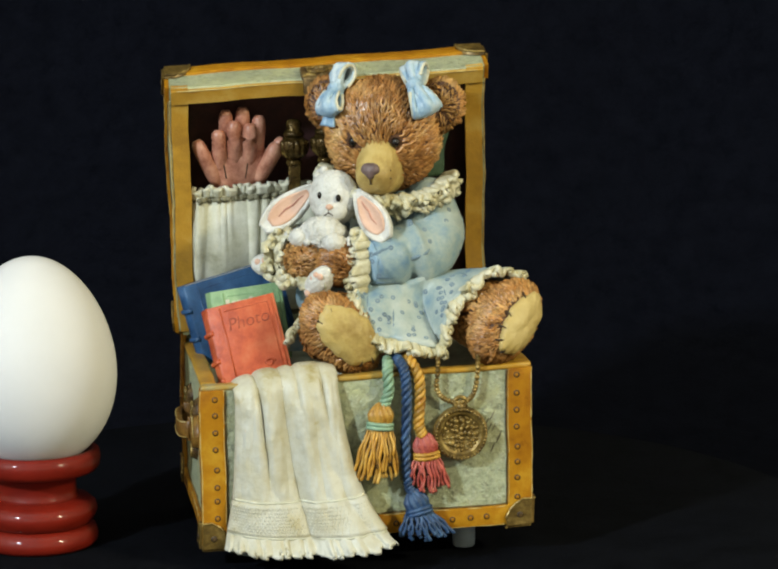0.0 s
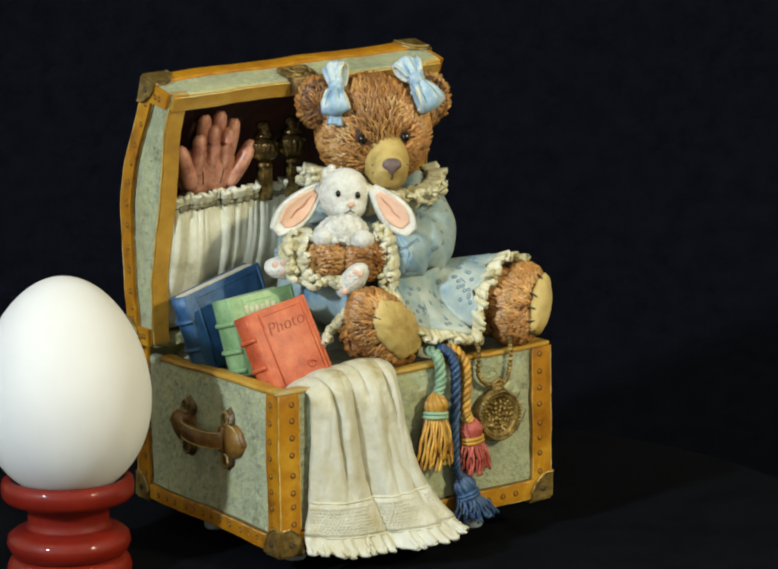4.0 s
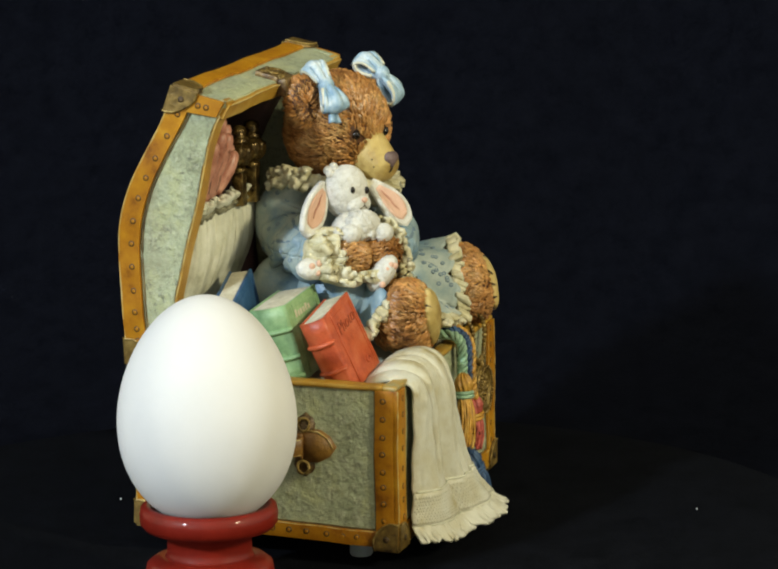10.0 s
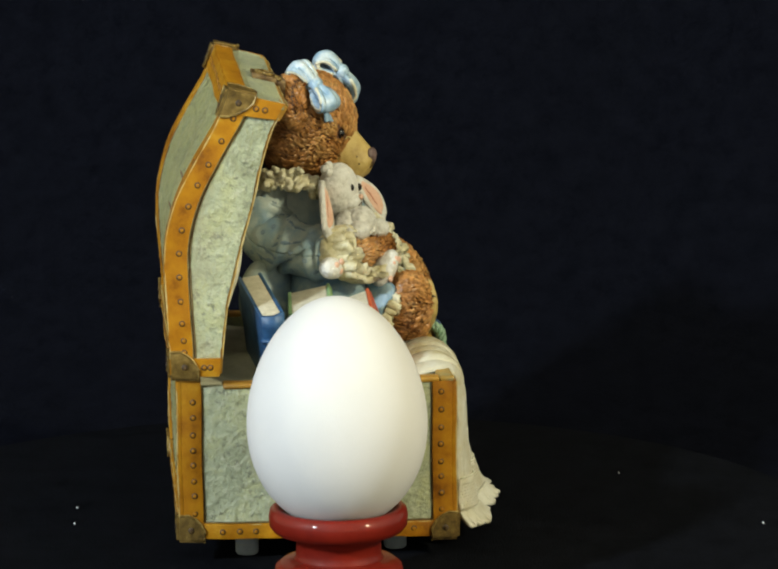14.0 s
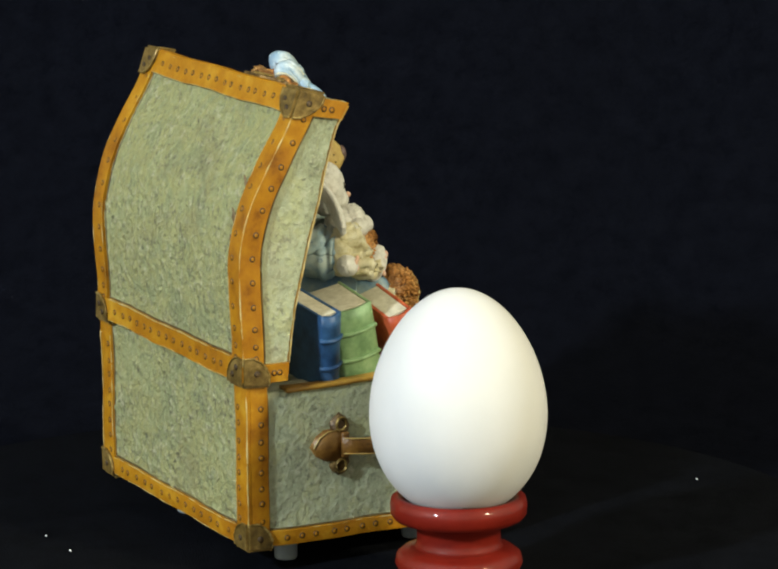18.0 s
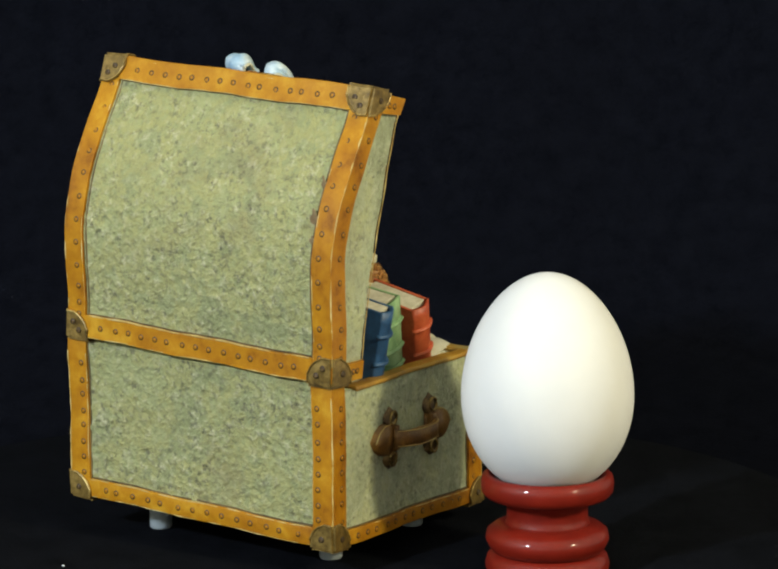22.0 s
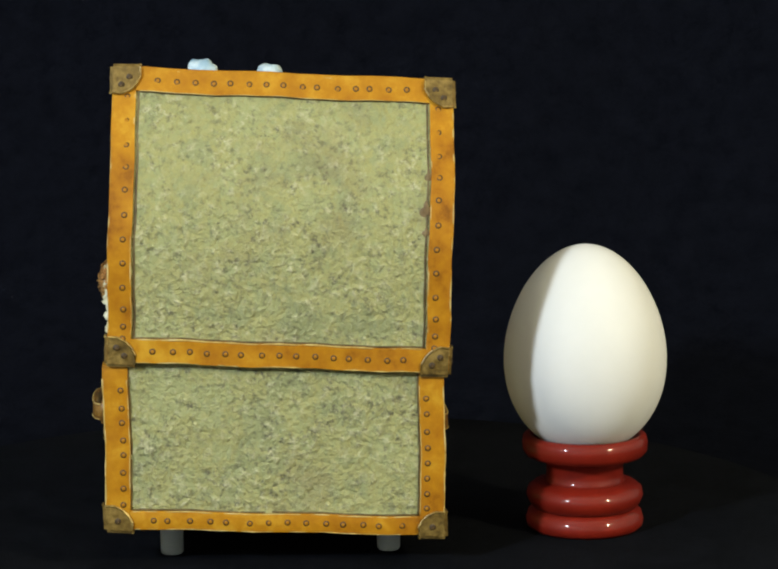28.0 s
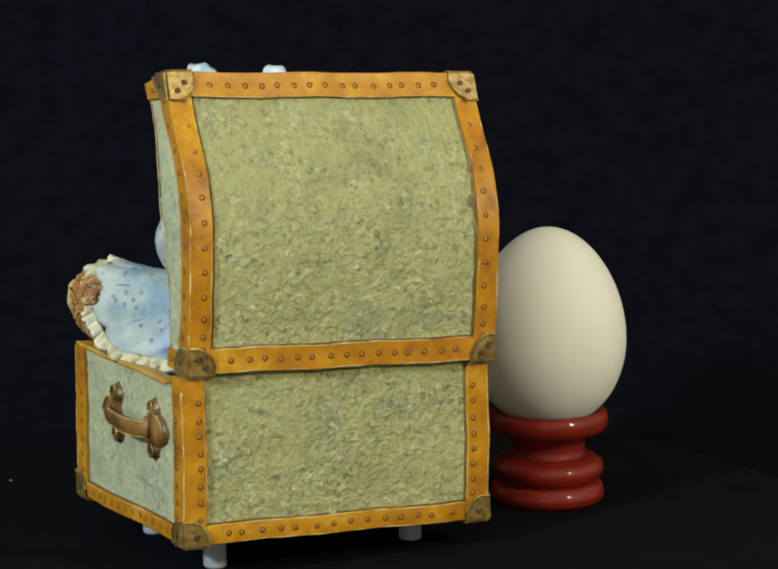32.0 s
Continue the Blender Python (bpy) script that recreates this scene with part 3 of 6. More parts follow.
    # pale rubbed edges of the straps
    for sx, x in ((-1, X0), (1, X1)):
        for sy, y in ((-1, Y0), (1, Y1)):
            worn_line(body, [warp(Vector((x + sx * (pr - 0.12), y + sy * (pr - 0.12), Z0 + 5 + (Z1 - Z0 - 5) * q / 40))) for q in range(41)])
            worn_line(body, [warp(Vector((x - sx * 5.2, y + sy * (pr - 0.1), Z0 + 5 + (Z1 - Z0 - 5) * q / 40))) for q in range(41)], 0.16)
    for sy, y in ((-1, Y0), (1, Y1)):
        worn_line(body, [warp(Vector((X0 + 6 + (X1 - X0 - 12) * q / 60, y + sy * (pr - 0.05), Z0 + 4.2))) for q in range(61)], 0.2)
        worn_line(body, [warp(Vector((X0 + 6 + (X1 - X0 - 12) * q / 60, y + sy * (pr - 0.05), Z0 - 0.4))) for q in range(61)], 0.2)
    for sx, x in ((-1, X0), (1, X1)):
        worn_line(body, [warp(Vector((x + sx * (pr - 0.05), Y0 + 6 + (Y1 - Y0 - 12) * q / 60, Z0 + 3.2))) for q in range(61)], 0.18)
    # gilded top edge of the walls
    for lo, hi in (((X0 - 0.7, Y0 - 0.4, Z1 - 0.2), (X1 + 0.7, Y0 + T + 0.5, Z1 + 1.1)), ((X0 - 0.6, Y0 + T + 0.5, Z1 - 0.2), (X0 + T + 0.5, Y1 - 11, Z1 + 1.1)), ((X1 - T - 0.5, Y0 + T + 0.5, Z1 - 0.2), (X1 + 0.6, Y1 - 11, Z1 + 1.1))):
        bm = bmesh.new()
        block(bm, lo, hi, 0.5, warp, cuts=12)
        part("rim", bm, RIMF if hi[0] - lo[0] > 50 else RIM, body, "worn ochre and green top edge")
    # dark green brush strokes on the front panel beside the watch
    rng = random.Random(14)
    bm = bmesh.new()
    for k in range(16):
        x, z = 41.0 + rng.uniform(-2.2, 3.4), 30.5 + rng.uniform(-4.5, 6.0)
        tube(bm, [warp(Vector((x + 0.5 * q * 0.8, Y0 - 0.05, z + 0.8 * q))) for q in range(4)], [0.08, 0.2, 0.18, 0.06], 5)
    tagged(part("brush_strokes", bm, OLIVEWASH, body, "dark green brush strokes", smooth=False), kind="stuff")
    # inner filling
    bm = bmesh.new()
    sheet(bm, lambda u, v: warp(Vector((X0 + T + (X1 - X0 - 2 * T) * u, Y0 + T + (Y1 - Y0 - 2 * T) * v, 46.0 + 1.6 * math.sin(u * 17 + v * 5) * math.cos(v * 13)))), 40, 34, 2.0)
    part("inner_cloth", bm, GREYCLOTH, body, "crumpled cream cloth lining")
    # brass corners
    for sx, x in ((-1, X0), (1, X1)):
        for sy, y in ((-1, Y0), (1, Y1)):
            bm = bmesh.new()
            c = Vector((x + sx * 0.8, y + sy * 0.8, Z0 - 0.8))
            corner_plate(bm, c, (-sx, 0, 0), (0, 0, 1), (0, sy, 0), warp)
            corner_plate(bm, c, (0, -sy, 0), (0, 0, 1), (sx, 0, 0), warp)
            corner_plate(bm, c, (-sx, 0, 0), (0, -sy, 0), (0, 0, -1), warp)
            sharp(part("corner_bracket", bm, BRASS, body, "aged brass corner", mats=(GOLD,)))
            rivet(body, c + Vector((-sx * 3, sy * 0.95, 2.6)), (0, sy, 0), warp, PLATE_RIVET)
            rivet(body, c + Vector((sx * 0.95, -sy * 3, 2.6)), (sx, 0, 0), warp, PLATE_RIVET)
            f = warp(Vector((-18.7 if sx < 0 else 37.5, -20.0 if sy < 0 else 19.0, Z0)))
            bm = bmesh.new()
            lathe(bm, [(2.6, 0), (3.0, 0.5), (3.1, f.z - 1), (3.1, f.z + 0.4)], (f.x, f.y, 0), 20)
            part("rubber_foot", bm, RUBBER, t, "translucent grey rubber foot")
    return t


TRUNK = trunk()


def lid(t):
    # shell of the lid: sides, curved back and top, open to the front
    N = 40
    bk = along(BACK, N)
    root = bmesh.new()
    sheet(root, lambda u, v: warp_lid(Vector((LX0 + 2.5 + (LX1 - LX0 - 5) * v, bk[round(u * N)][0] - 3.0, bk[round(u * N)][1]))), N, 6, 1.4)
    L = part("lid", root, LINING, t, "opened trunk lid with a dark maroon lining")
    fine = along(BACK, 130)
    bm = bmesh.new()
    skin(bm, lambda u, v: (LX0 + (LX1 - LX0) * v, fine[round(u * 130)][0] - 0.9, fine[round(u * 130)][1]), 130, 150, 0.26, (0, 1, 0), warp_lid, 1.8)
    part("back_panel", bm, GREEN, L)
    for x, s in ((LX0, -1), (LX1, 1)):
        bm = bmesh.new()
        skin(bm, lambda u, v: (x - s * 1.4, depth(FRONT, LZ0 + (LZ1 - LZ0) * u) * (1 - v) + (depth(BACK, LZ0 + (LZ1 - LZ0) * u) - 0.5) * v, LZ0 + (LZ1 - LZ0) * u), 110, 36, 0.14, (s, 0, 0), warp_lid, 2.6)
        sharp(part("side_panel", bm, GREEN2, L), 80)
    bm = bmesh.new()
    block(bm, (LX0 + 0.4, 8.6, LZ1 - 2.4), (LX1 - 0.4, 21.0, LZ1), 0.4, warp_lid, cuts=12)
    sharp(part("top_panel", bm, GREEN2, L))
    bm = bmesh.new()
    block(bm, (LX0 + 1, 26, LZ0 - 1.2), (LX1 - 1, 36, LZ0 + 2), 0.4, warp_lid)
    sharp(part("bottom_panel", bm, GREEN, L))
    pr = 0.9
    # curved straps round the back edges
    w = 5.0
    for x, s in ((LX0, -1), (LX1, 1)):
        bm = bmesh.new()

        def back_band(u, v):
            y, z = bk[round(u * N)]
            return warp_lid(Vector((x + s * pr - s * (w + pr) * v, y + pr * 0.5, z)))
        sheet(bm, back_band, N, 3, pr)

        def side_band(u, v):
            y, z = bk[round(u * N)]
            wid = w + 0.8
            return warp_lid(Vector((x + s * pr * 0.5, y + pr - wid * v, z)))
        sheet(bm, side_band, N, 3, pr)
        sharp(part("strap", bm, OCHRE, L))
        for k in range(12):
            i = 3 + k * (N - 5) // 12 + 1
            y, z = bk[i]
            dy, dz = bk[i + 1][0] - bk[i - 1][0], bk[i + 1][1] - bk[i - 1][1]
            rivet(L, (x - s * 2.9, y + pr, z), (0, dz, -dy), warp_lid)
            rivet(L, (x + s * pr, y - 2.8, z), (s, 0, 0), warp_lid)
    for x, s in ((LX0, -1), (LX1, 1)):
        bm = bmesh.new()
        tube(bm, [warp_lid(Vector((x - s * 5.7, y + 0.05, z))) for y, z in bk[2:-2]], 0.27, 6)
        part("groove_line", bm, GROOVE, L)
        bm = bmesh.new()
        tube(bm, [warp_lid(Vector((x, y - 5.6, z))) for y, z in bk[2:-3]], 0.27, 6)
        part("groove_line", bm, GROOVE, L)
    for z in (LZ0 + 5.8, LZ1 - 5.4):
        bm = bmesh.new()
        tube(bm, [warp_lid(Vector((LX0 + 5.5 + (LX1 - LX0 - 11) * q / 24, depth(BACK, z), z))) for q in range(25)], 0.27, 6)
        part("groove_line", bm, GROOVE, L)
    # straps across the back, top and foot
    for z, hgt in ((LZ0 - 0.4, 6.0), (LZ1 - 5.2, 5.6)):
        bm = bmesh.new()
        sheet(bm, lambda u, v: warp_lid(Vector((LX0 + 5.0 + (LX1 - LX0 - 10.0) * v, depth(BACK, z + hgt * u) + pr * 0.55, z + hgt * u))), 4, 40, pr + 0.15)
        sharp(part("strap", bm, OCHRE, L))
        for p in row((LX0 + 8.5, depth(BACK, z + hgt * 0.5) + pr + 0.15, z + hgt * 0.5), (LX1 - 8.5, depth(BACK, z + hgt * 0.5) + pr + 0.15, z + hgt * 0.5), 15, 0.12):
            rivet(L, p, (0, 1, 0.35 if z > 90 else 0), warp_lid)
    bm = bmesh.new()
    block(bm, (LX0 + 0.2, 17.5, LZ1 - 0.4), (LX1 - 0.2, 22.2, LZ1 + 0.8), 0.4, warp_lid, cuts=12)
    sharp(part("strap", bm, OCHRE, L))
    for x, s in ((LX0, -1), (LX1, 1)):
        for z, hgt in ((LZ0 - 0.4, 4.6), (LZ1 - 5.4, 5.4)):
            bm = bmesh.new()
            sheet(bm, lambda u, v: warp_lid(Vector((x + s * pr * 0.55, depth(FRONT, z + hgt * u) * (1 - v) + (depth(BACK, z + hgt * u) - 5) * v, z + hgt * u))), 4, 6, pr + 0.15)
            sharp(part("strap", bm, OCHRE, L))
            for p in row((x + s * (pr + 0.15), depth(FRONT, z) + 1.5, z + 2.4), (x + s * (pr + 0.15), depth(BACK, z) - 7, z + 2.4), 2):
                rivet(L, p, (s, 0, 0), warp_lid)
    # gilded frame round the opening
    fw = 5.0
    for a in ((LX0 + 0.5, LX0 + fw), (LX1 - fw, LX1 - 0.5)):
        bm = bmesh.new()
        sheet(bm, lambda u, v: warp_lid(Vector((a[0] + (a[1] - a[0]) * v, depth(FRONT, LZ0 + (LZ1 - LZ0) * u) + 0.25, LZ0 + (LZ1 - LZ0) * u))), 40, 4, 1.8)
        sharp(part("frame_side", bm, RIM, L, "worn gold-brown opening edge"))
    bm = bmesh.new()
    sheet(bm, lambda u, v: warp_lid(Vector((LX0 + 0.6 + (LX1 - LX0 - 1.2) * v, depth(FRONT, LZ1 - 5.6 + 4.9 * u) - 0.35, LZ1 - 5.6 + 4.9 * u))), 6, 40, 2.0)
    sharp(part("frame_top", bm, RIM, L, "worn gold-brown opening edge"))
    # pale rubbed edges of the straps
    for x, s in ((LX0, -1), (LX1, 1)):
        worn_line(L, [warp_lid(Vector((x + s * (pr - 0.1), y + pr - 0.15, z))) for y, z in bk[3:-3]])
        worn_line(L, [warp_lid(Vector((x - s * 4.8, y + pr - 0.1, z))) for y, z in bk[3:-3]], 0.18)
        worn_line(L, [warp_lid(Vector((x, depth(FRONT, LZ0 + 4 + (LZ1 - LZ0 - 9) * q / 50) - 0.55, LZ0 + 4 + (LZ1 - LZ0 - 9) * q / 50))) for q in range(51)], 0.22)
    for z, r in ((LZ0 + 5.5, 0.3), (LZ0 - 0.3, 0.2), (LZ1 - 5.1, 0.16), (LZ1 + 0.1, 0.24)):
        worn_line(L, [warp_lid(Vector((LX0 + 6 + (LX1 - LX0 - 12) * q / 60, depth(BACK, min(z, LZ1)) + pr, z))) for q in range(61)], r)
    worn_line(L, [warp_lid(Vector((LX0 + 2 + (LX1 - LX0 - 4) * q / 60, 7.6, LZ1 - 0.9))) for q in range(61)], 0.24)
    # brass corners
    for x, s in ((LX0, -1), (LX1, 1)):
        for zc, up, yy in ((LZ0 - 0.8, 1, 37.6), (LZ1 + 0.6, -1, 22.0)):
            bm = bmesh.new()
            c = Vector((x + s * 0.8, yy + 0.4, zc))
            lean = Vector((0, 0.35 if up < 0 else 0, up)).normalized()
            corner_plate(bm, c, (-s, 0, 0), lean, (0, 1, 0.3 if up < 0 else 0), warp_lid, 7.0)
            corner_plate(bm, c, (0, -1, 0), lean, (s, 0, 0), warp_lid, 7.0)
            corner_plate(bm, c, (-s, 0, 0), (0, -1, 0), (0, 0, -up), warp_lid, 7.0)
            sharp(part("corner_bracket", bm, BRASS, L, "aged brass corner", mats=(GOLD,)))
            rivet(L, c + Vector((-s * 4.2, 1.0, 0)) + lean * 2.4, (0, 1, 0), warp_lid, PLATE_RIVET)
            rivet(L, c + Vector((-s * 2.2, 1.0, 0)) + lean * 4.4, (0, 1, 0), warp_lid, PLATE_RIVET)
            rivet(L, c + Vector((s * 0.95, -3.4, 0)) + lean * 3, (s, 0, 0), warp_lid, PLATE_RIVET)
    # latch
    bm = bmesh.new()
    block(bm, (0.4, 8.0, LZ1 - 0.4), (9.4, 14.6, LZ1 + 1.5), 0.6, warp_lid)
    block(bm, (0.8, 5.8, LZ1 - 4.8), (9.0, 8.6, LZ1 + 1.4), 0.6, warp_lid)
    tube(bm, [warp_lid(Vector((1.0, 8.4, LZ1 + 0.5))), warp_lid(Vector((8.4, 8.4, LZ1 + 0.5)))], 0.9, 10)
    tube(bm, [warp_lid(Vector((2.4, 11.2, LZ1 + 0.8))), warp_lid(Vector((7.0, 11.2, LZ1 + 0.8)))], 0.9, 10)
    tube(bm, [warp_lid(Vector((4.7, 6.6, LZ1 - 0.6))), warp_lid(Vector((4.7, 6.2, LZ1 - 3.0)))], 0.8, 8)
    lat = sharp(part("latch", bm, LATCH, L, "dark mottled brass latch"))
    rng = random.Random(31)
    bm = bmesh.new()
    for k in range(16):
        x, y = rng.uniform(1.0, 8.8), rng.uniform(6.6, 14.0)
        ball(bm, warp_lid(Vector((x, y, LZ1 + 1.3))), (rng.uniform(0.5, 1.1), rng.uniform(0.4, 0.9), rng.uniform(0.4, 0.8)), rot(0, 0, rng.uniform(0, 180)), 10, 8)
    tube(bm, [warp_lid(Vector((4.9 + 2.6 * math.cos(a * math.pi / 8), 10.6 + 1.9 * math.sin(a * math.pi / 8), LZ1 + 1.8))) for a in range(16)], 0.35, 6, closed=True)
    part("latch_relief", bm, GOLD, lat, "worn gold lumps of the latch")


lid(TRUNK)


def stains(t):
    """Rusty scuffs on the lid's back beside the strap."""
    L = [o for o in t.children if o.name.startswith("lid")][0]
    for x, z, a, b in ((-29.0, 101, 0.9, 3.0), (-28.6, 92.5, 1.5, 3.6), (-28.8, 88.0, 1.0, 1.6)):
        bm = bmesh.new()
        y = depth(BACK, z)
        ball(bm, warp_lid(Vector((x, y - 0.05, z))), (a, 0.35, b), rot(-14, 0, 0), 14, 10, lambda d: 1 + 0.2 * math.sin(5 * math.atan2(d.z, d.x)))
        part("scuff", bm, SCUFF, L, "rust brown scuff")


stains(TRUNK)


def handles(t):
    for s, x, yc, h2, zc in ((-1, X0, -0.1, 9.9, 33.3), (1, X1, 6.2, 12.2, 35.7)):
        def ring(y, d, dz, half, thick):
            return [warp(Vector((x + s * (d + q), yc + y * h2, zc + dz + e * half))) for q, e in ((thick, -0.86), (thick, 0.86), (thick * 0.4, 1.0), (-thick, 0.9), (-thick, -0.9), (thick * 0.4, -1.0))]
        # bowed strap of flat leather, with a raised rim
        root = bmesh.new()
        line = spline([(-1.0, 2.0, 0), (-0.8, 3.6, 0), (-0.45, 4.3, 0), (0, 4.5, 0), (0.45, 4.3, 0), (0.8, 3.6, 0), (1.0, 2.0, 0)], 22)
        rings = [[root.verts.new(p) for p in ring(q.x, q.y, -0.5 * math.cos(q.x * 1.5), 2.25 + 0.15 * math.cos(q.x * 6), 0.75)] for q in line]
        for g, h in zip(rings, rings[1:]):
            for k in range(6):
                root.faces.new((g[k], g[(k + 1) % 6], h[(k + 1) % 6], h[k]))
        root.faces.new(rings[0]), root.faces.new(rings[-1])
        h = part("handle", root, LEATHER, t, "brown leather carrying handle")
        for e in (-1, 1):
            worn_line(h, [warp(Vector((x + s * (q.y + 0.75), yc + q.x * h2, zc - 0.5 * math.cos(q.x * 1.5) + e * 2.0))) for q in line[1:-1]], 0.2)
        for k in (-1, 1):
            c = Vector((x, yc + k * h2, zc))

            def plate(outline, low, high, dome, shrink):
                b = bmesh.new()
                top = [b.verts.new(warp(c + Vector((s * high, k * p * shrink, q * shrink)))) for p, q in outline]
                foot = [b.verts.new(warp(c + Vector((s * low, k * p, q)))) for p, q in outline]
                mid = b.verts.new(warp(c + Vector((s * dome, k * sum(p for p, q in outline) / len(outline), 0))))
                for i in range(len(outline)):
                    j = (i + 1) % len(outline)
                    b.faces.new((top[i], top[j], foot[j], foot[i])), b.faces.new((top[i], top[j], mid))
                return b
            # pointed leather tab and the keeper band across it
            tab = [(-2.4, -2.6), (1.4, -4.3), (4.2, -4.1), (6.6, -2.7), (8.4, 0), (6.6, 2.7), (4.2, 4.1), (1.4, 4.3), (-2.4, 2.6)]
            part("tab", plate(tab, -0.4, 1.7, 2.3, 0.93), LEATHER, h, "pointed leather end tab")
            worn_line(h, [warp(c + Vector((s * 1.75, k * p * 0.95, q * 0.95))) for p, q in tab[4:-1]], 0.24)
            bm = bmesh.new()
            block(bm, Vector((-0.4, -1.1, -3.3)), Vector((2.7, 1.1, 3.3)), 0.5, None, None, 0)
            for v in bm.verts:
                v.co = warp(c + Vector((s * v.co.x, k * (v.co.y - 1.2), v.co.z)))
            part("keeper", bm, LEATHER, h, "narrow leather keeper band")
            # brass leaf above and below the strap
            leaf = [(-1.8, -2.6), (-2.9, -4.2), (-3.1, -5.8), (-2.3, -7.2), (-1.1, -7.9), (-0.2, -8.7), (0.7, -7.9), (1.9, -7.2), (2.6, -5.8), (2.3, -4.2), (1.6, -2.6), (1.6, 2.6), (2.3, 4.2), (2.6, 5.8), (1.9, 7.2), (0.7, 7.9), (-0.2, 8.7), (-1.1, 7.9), (-2.3, 7.2), (-3.1, 5.8), (-2.9, 4.2), (-1.8, 2.6)]
            part("bracket", plate(leaf, -0.4, 1.5, 1.7, 0.86), LATCH, h, "leaf-shaped aged brass bracket")
            bm = bmesh.new()
            for q in (-1, 1):
                ring_pts = [warp(c + Vector((s * 1.65, k * (-0.2 + 1.55 * math.sin(a * math.pi / 6)), q * (5.5 + 1.7 * math.cos(a * math.pi / 6))))) for a in range(12)]
                tube(bm, ring_pts, 0.42, 6, closed=True)
            part("bracket_loop", bm, GOLD, h, "raised brass loop")


handles(TRUNK)


# ---- soft goods and figures ----
def ruffle(bm, path, out, width, amp, waves, thick=1.0, n=None, scallop=0.18):
    """A gathered frill: it starts on the path, runs along out (a vector or one for each end) and folds to and fro."""
    n = n or max(24, int(waves * 10))
    line = spline(path, n)
    o0, o1 = (Vector(out[0]), Vector(out[1])) if isinstance(out[0], (tuple, list, Vector)) else (Vector(out), Vector(out))
    wob = [random.Random(int(waves * 131 + width * 77 + k)).uniform(0, 6.28) for k in range(6)]

    def fn(u, v):
        i = round(u * n)
        p = line[i]
        t = (line[min(i + 1, n)] - line[max(i - 1, 0)]).normalized()
        o = o0.lerp(o1, u).normalized()
        s = t.cross(o).normalized()
        g = 2 * math.pi * waves * u
        a = g + 1.3 * math.sin(g * 0.29 + wob[0]) + 0.6 * math.sin(g * 0.71 + wob[4])
        big = 0.75 + 0.45 * math.sin(g * 0.37 + wob[5])
        w = width * (1 + scallop * 0.6 * math.sin(1.7 * a + wob[3]) + 0.16 * math.sin(a * 0.43 + wob[1]))
        side = big * math.sin(a) + 0.22 * math.sin(a * 2.7 + wob[2])
        return p + o * w * v + s * (amp * (0.25 + 0.75 * v ** 0.6) * side) - t * 0.45 * amp * v * math.sin(2 * a) * big
    sheet(bm, fn, n, 6, thick)


def dots(bm, fn, spots, r=0.42, lift=0.35):
    """Small printed rings on the surface fn(u, v)."""
    for u, v in spots:
        p = Vector(fn(u, v))
        a, b = Vector(fn(min(u + 0.02, 1), v)) - p, Vector(fn(u, min(v + 0.02, 1))) - p
        nn = a.cross(b)
        if nn.length < 1e-9:
            continue
        nn.normalize()
        e = nn.orthogonal().normalized()
        f = nn.cross(e)
        for s in (1, -1):
            c = p + nn * lift * s
            rings = [[bm.verts.new(c + nn * s * h + (e * math.cos(k * math.pi / 4) + f * math.sin(k * math.pi / 4)) * r * q) for k in range(8)] for q, h in ((1.15, -0.2), (1.0, 0.05), (0.5, 0.05), (0.4, -0.2))]
            for g, h in zip(rings, rings[1:]):
                for k in range(8):
                    bm.faces.new((g[k], g[(k + 1) % 8], h[(k + 1) % 8], h[k]))


def bow_loop(bm, a, b, nrm, width, fat):
    """A thick ribbon loop from the knot a out to b and back, bulging along nrm, pinched and creased at the knot."""
    a, b, nrm = Vector(a), Vector(b), Vector(nrm).normalized()
    d = b - a
    w = d.cross(nrm).normalized()
    nrm = w.cross(d).normalized()

    def fn(u, v):
        ang = 2 * math.pi * u
        far = 0.5 - 0.5 * math.cos(ang)
        x = 2 * v - 1
        q = a + d * far * (1 - 0.10 * x * x) + nrm * fat * math.sin(ang) * (0.3 + 0.7 * far)
        ww = width * (0.34 + 0.66 * far ** 0.8)
        crease = (0.75 * math.cos(5.5 * x + 0.6) + 0.4 * math.cos(11 * x + 2)) * (1.1 - 0.75 * far)
        return q + w * ww * 0.5 * x + nrm * (crease - 0.9 * x * x * far) * (1 if math.sin(ang) > 0 else -0.6)
    sheet(bm, fn, 32, 14, 1.5)
    return [[fn(i / 32, v) for i in range(5, 28)] for v in (0.0, 1.0)]


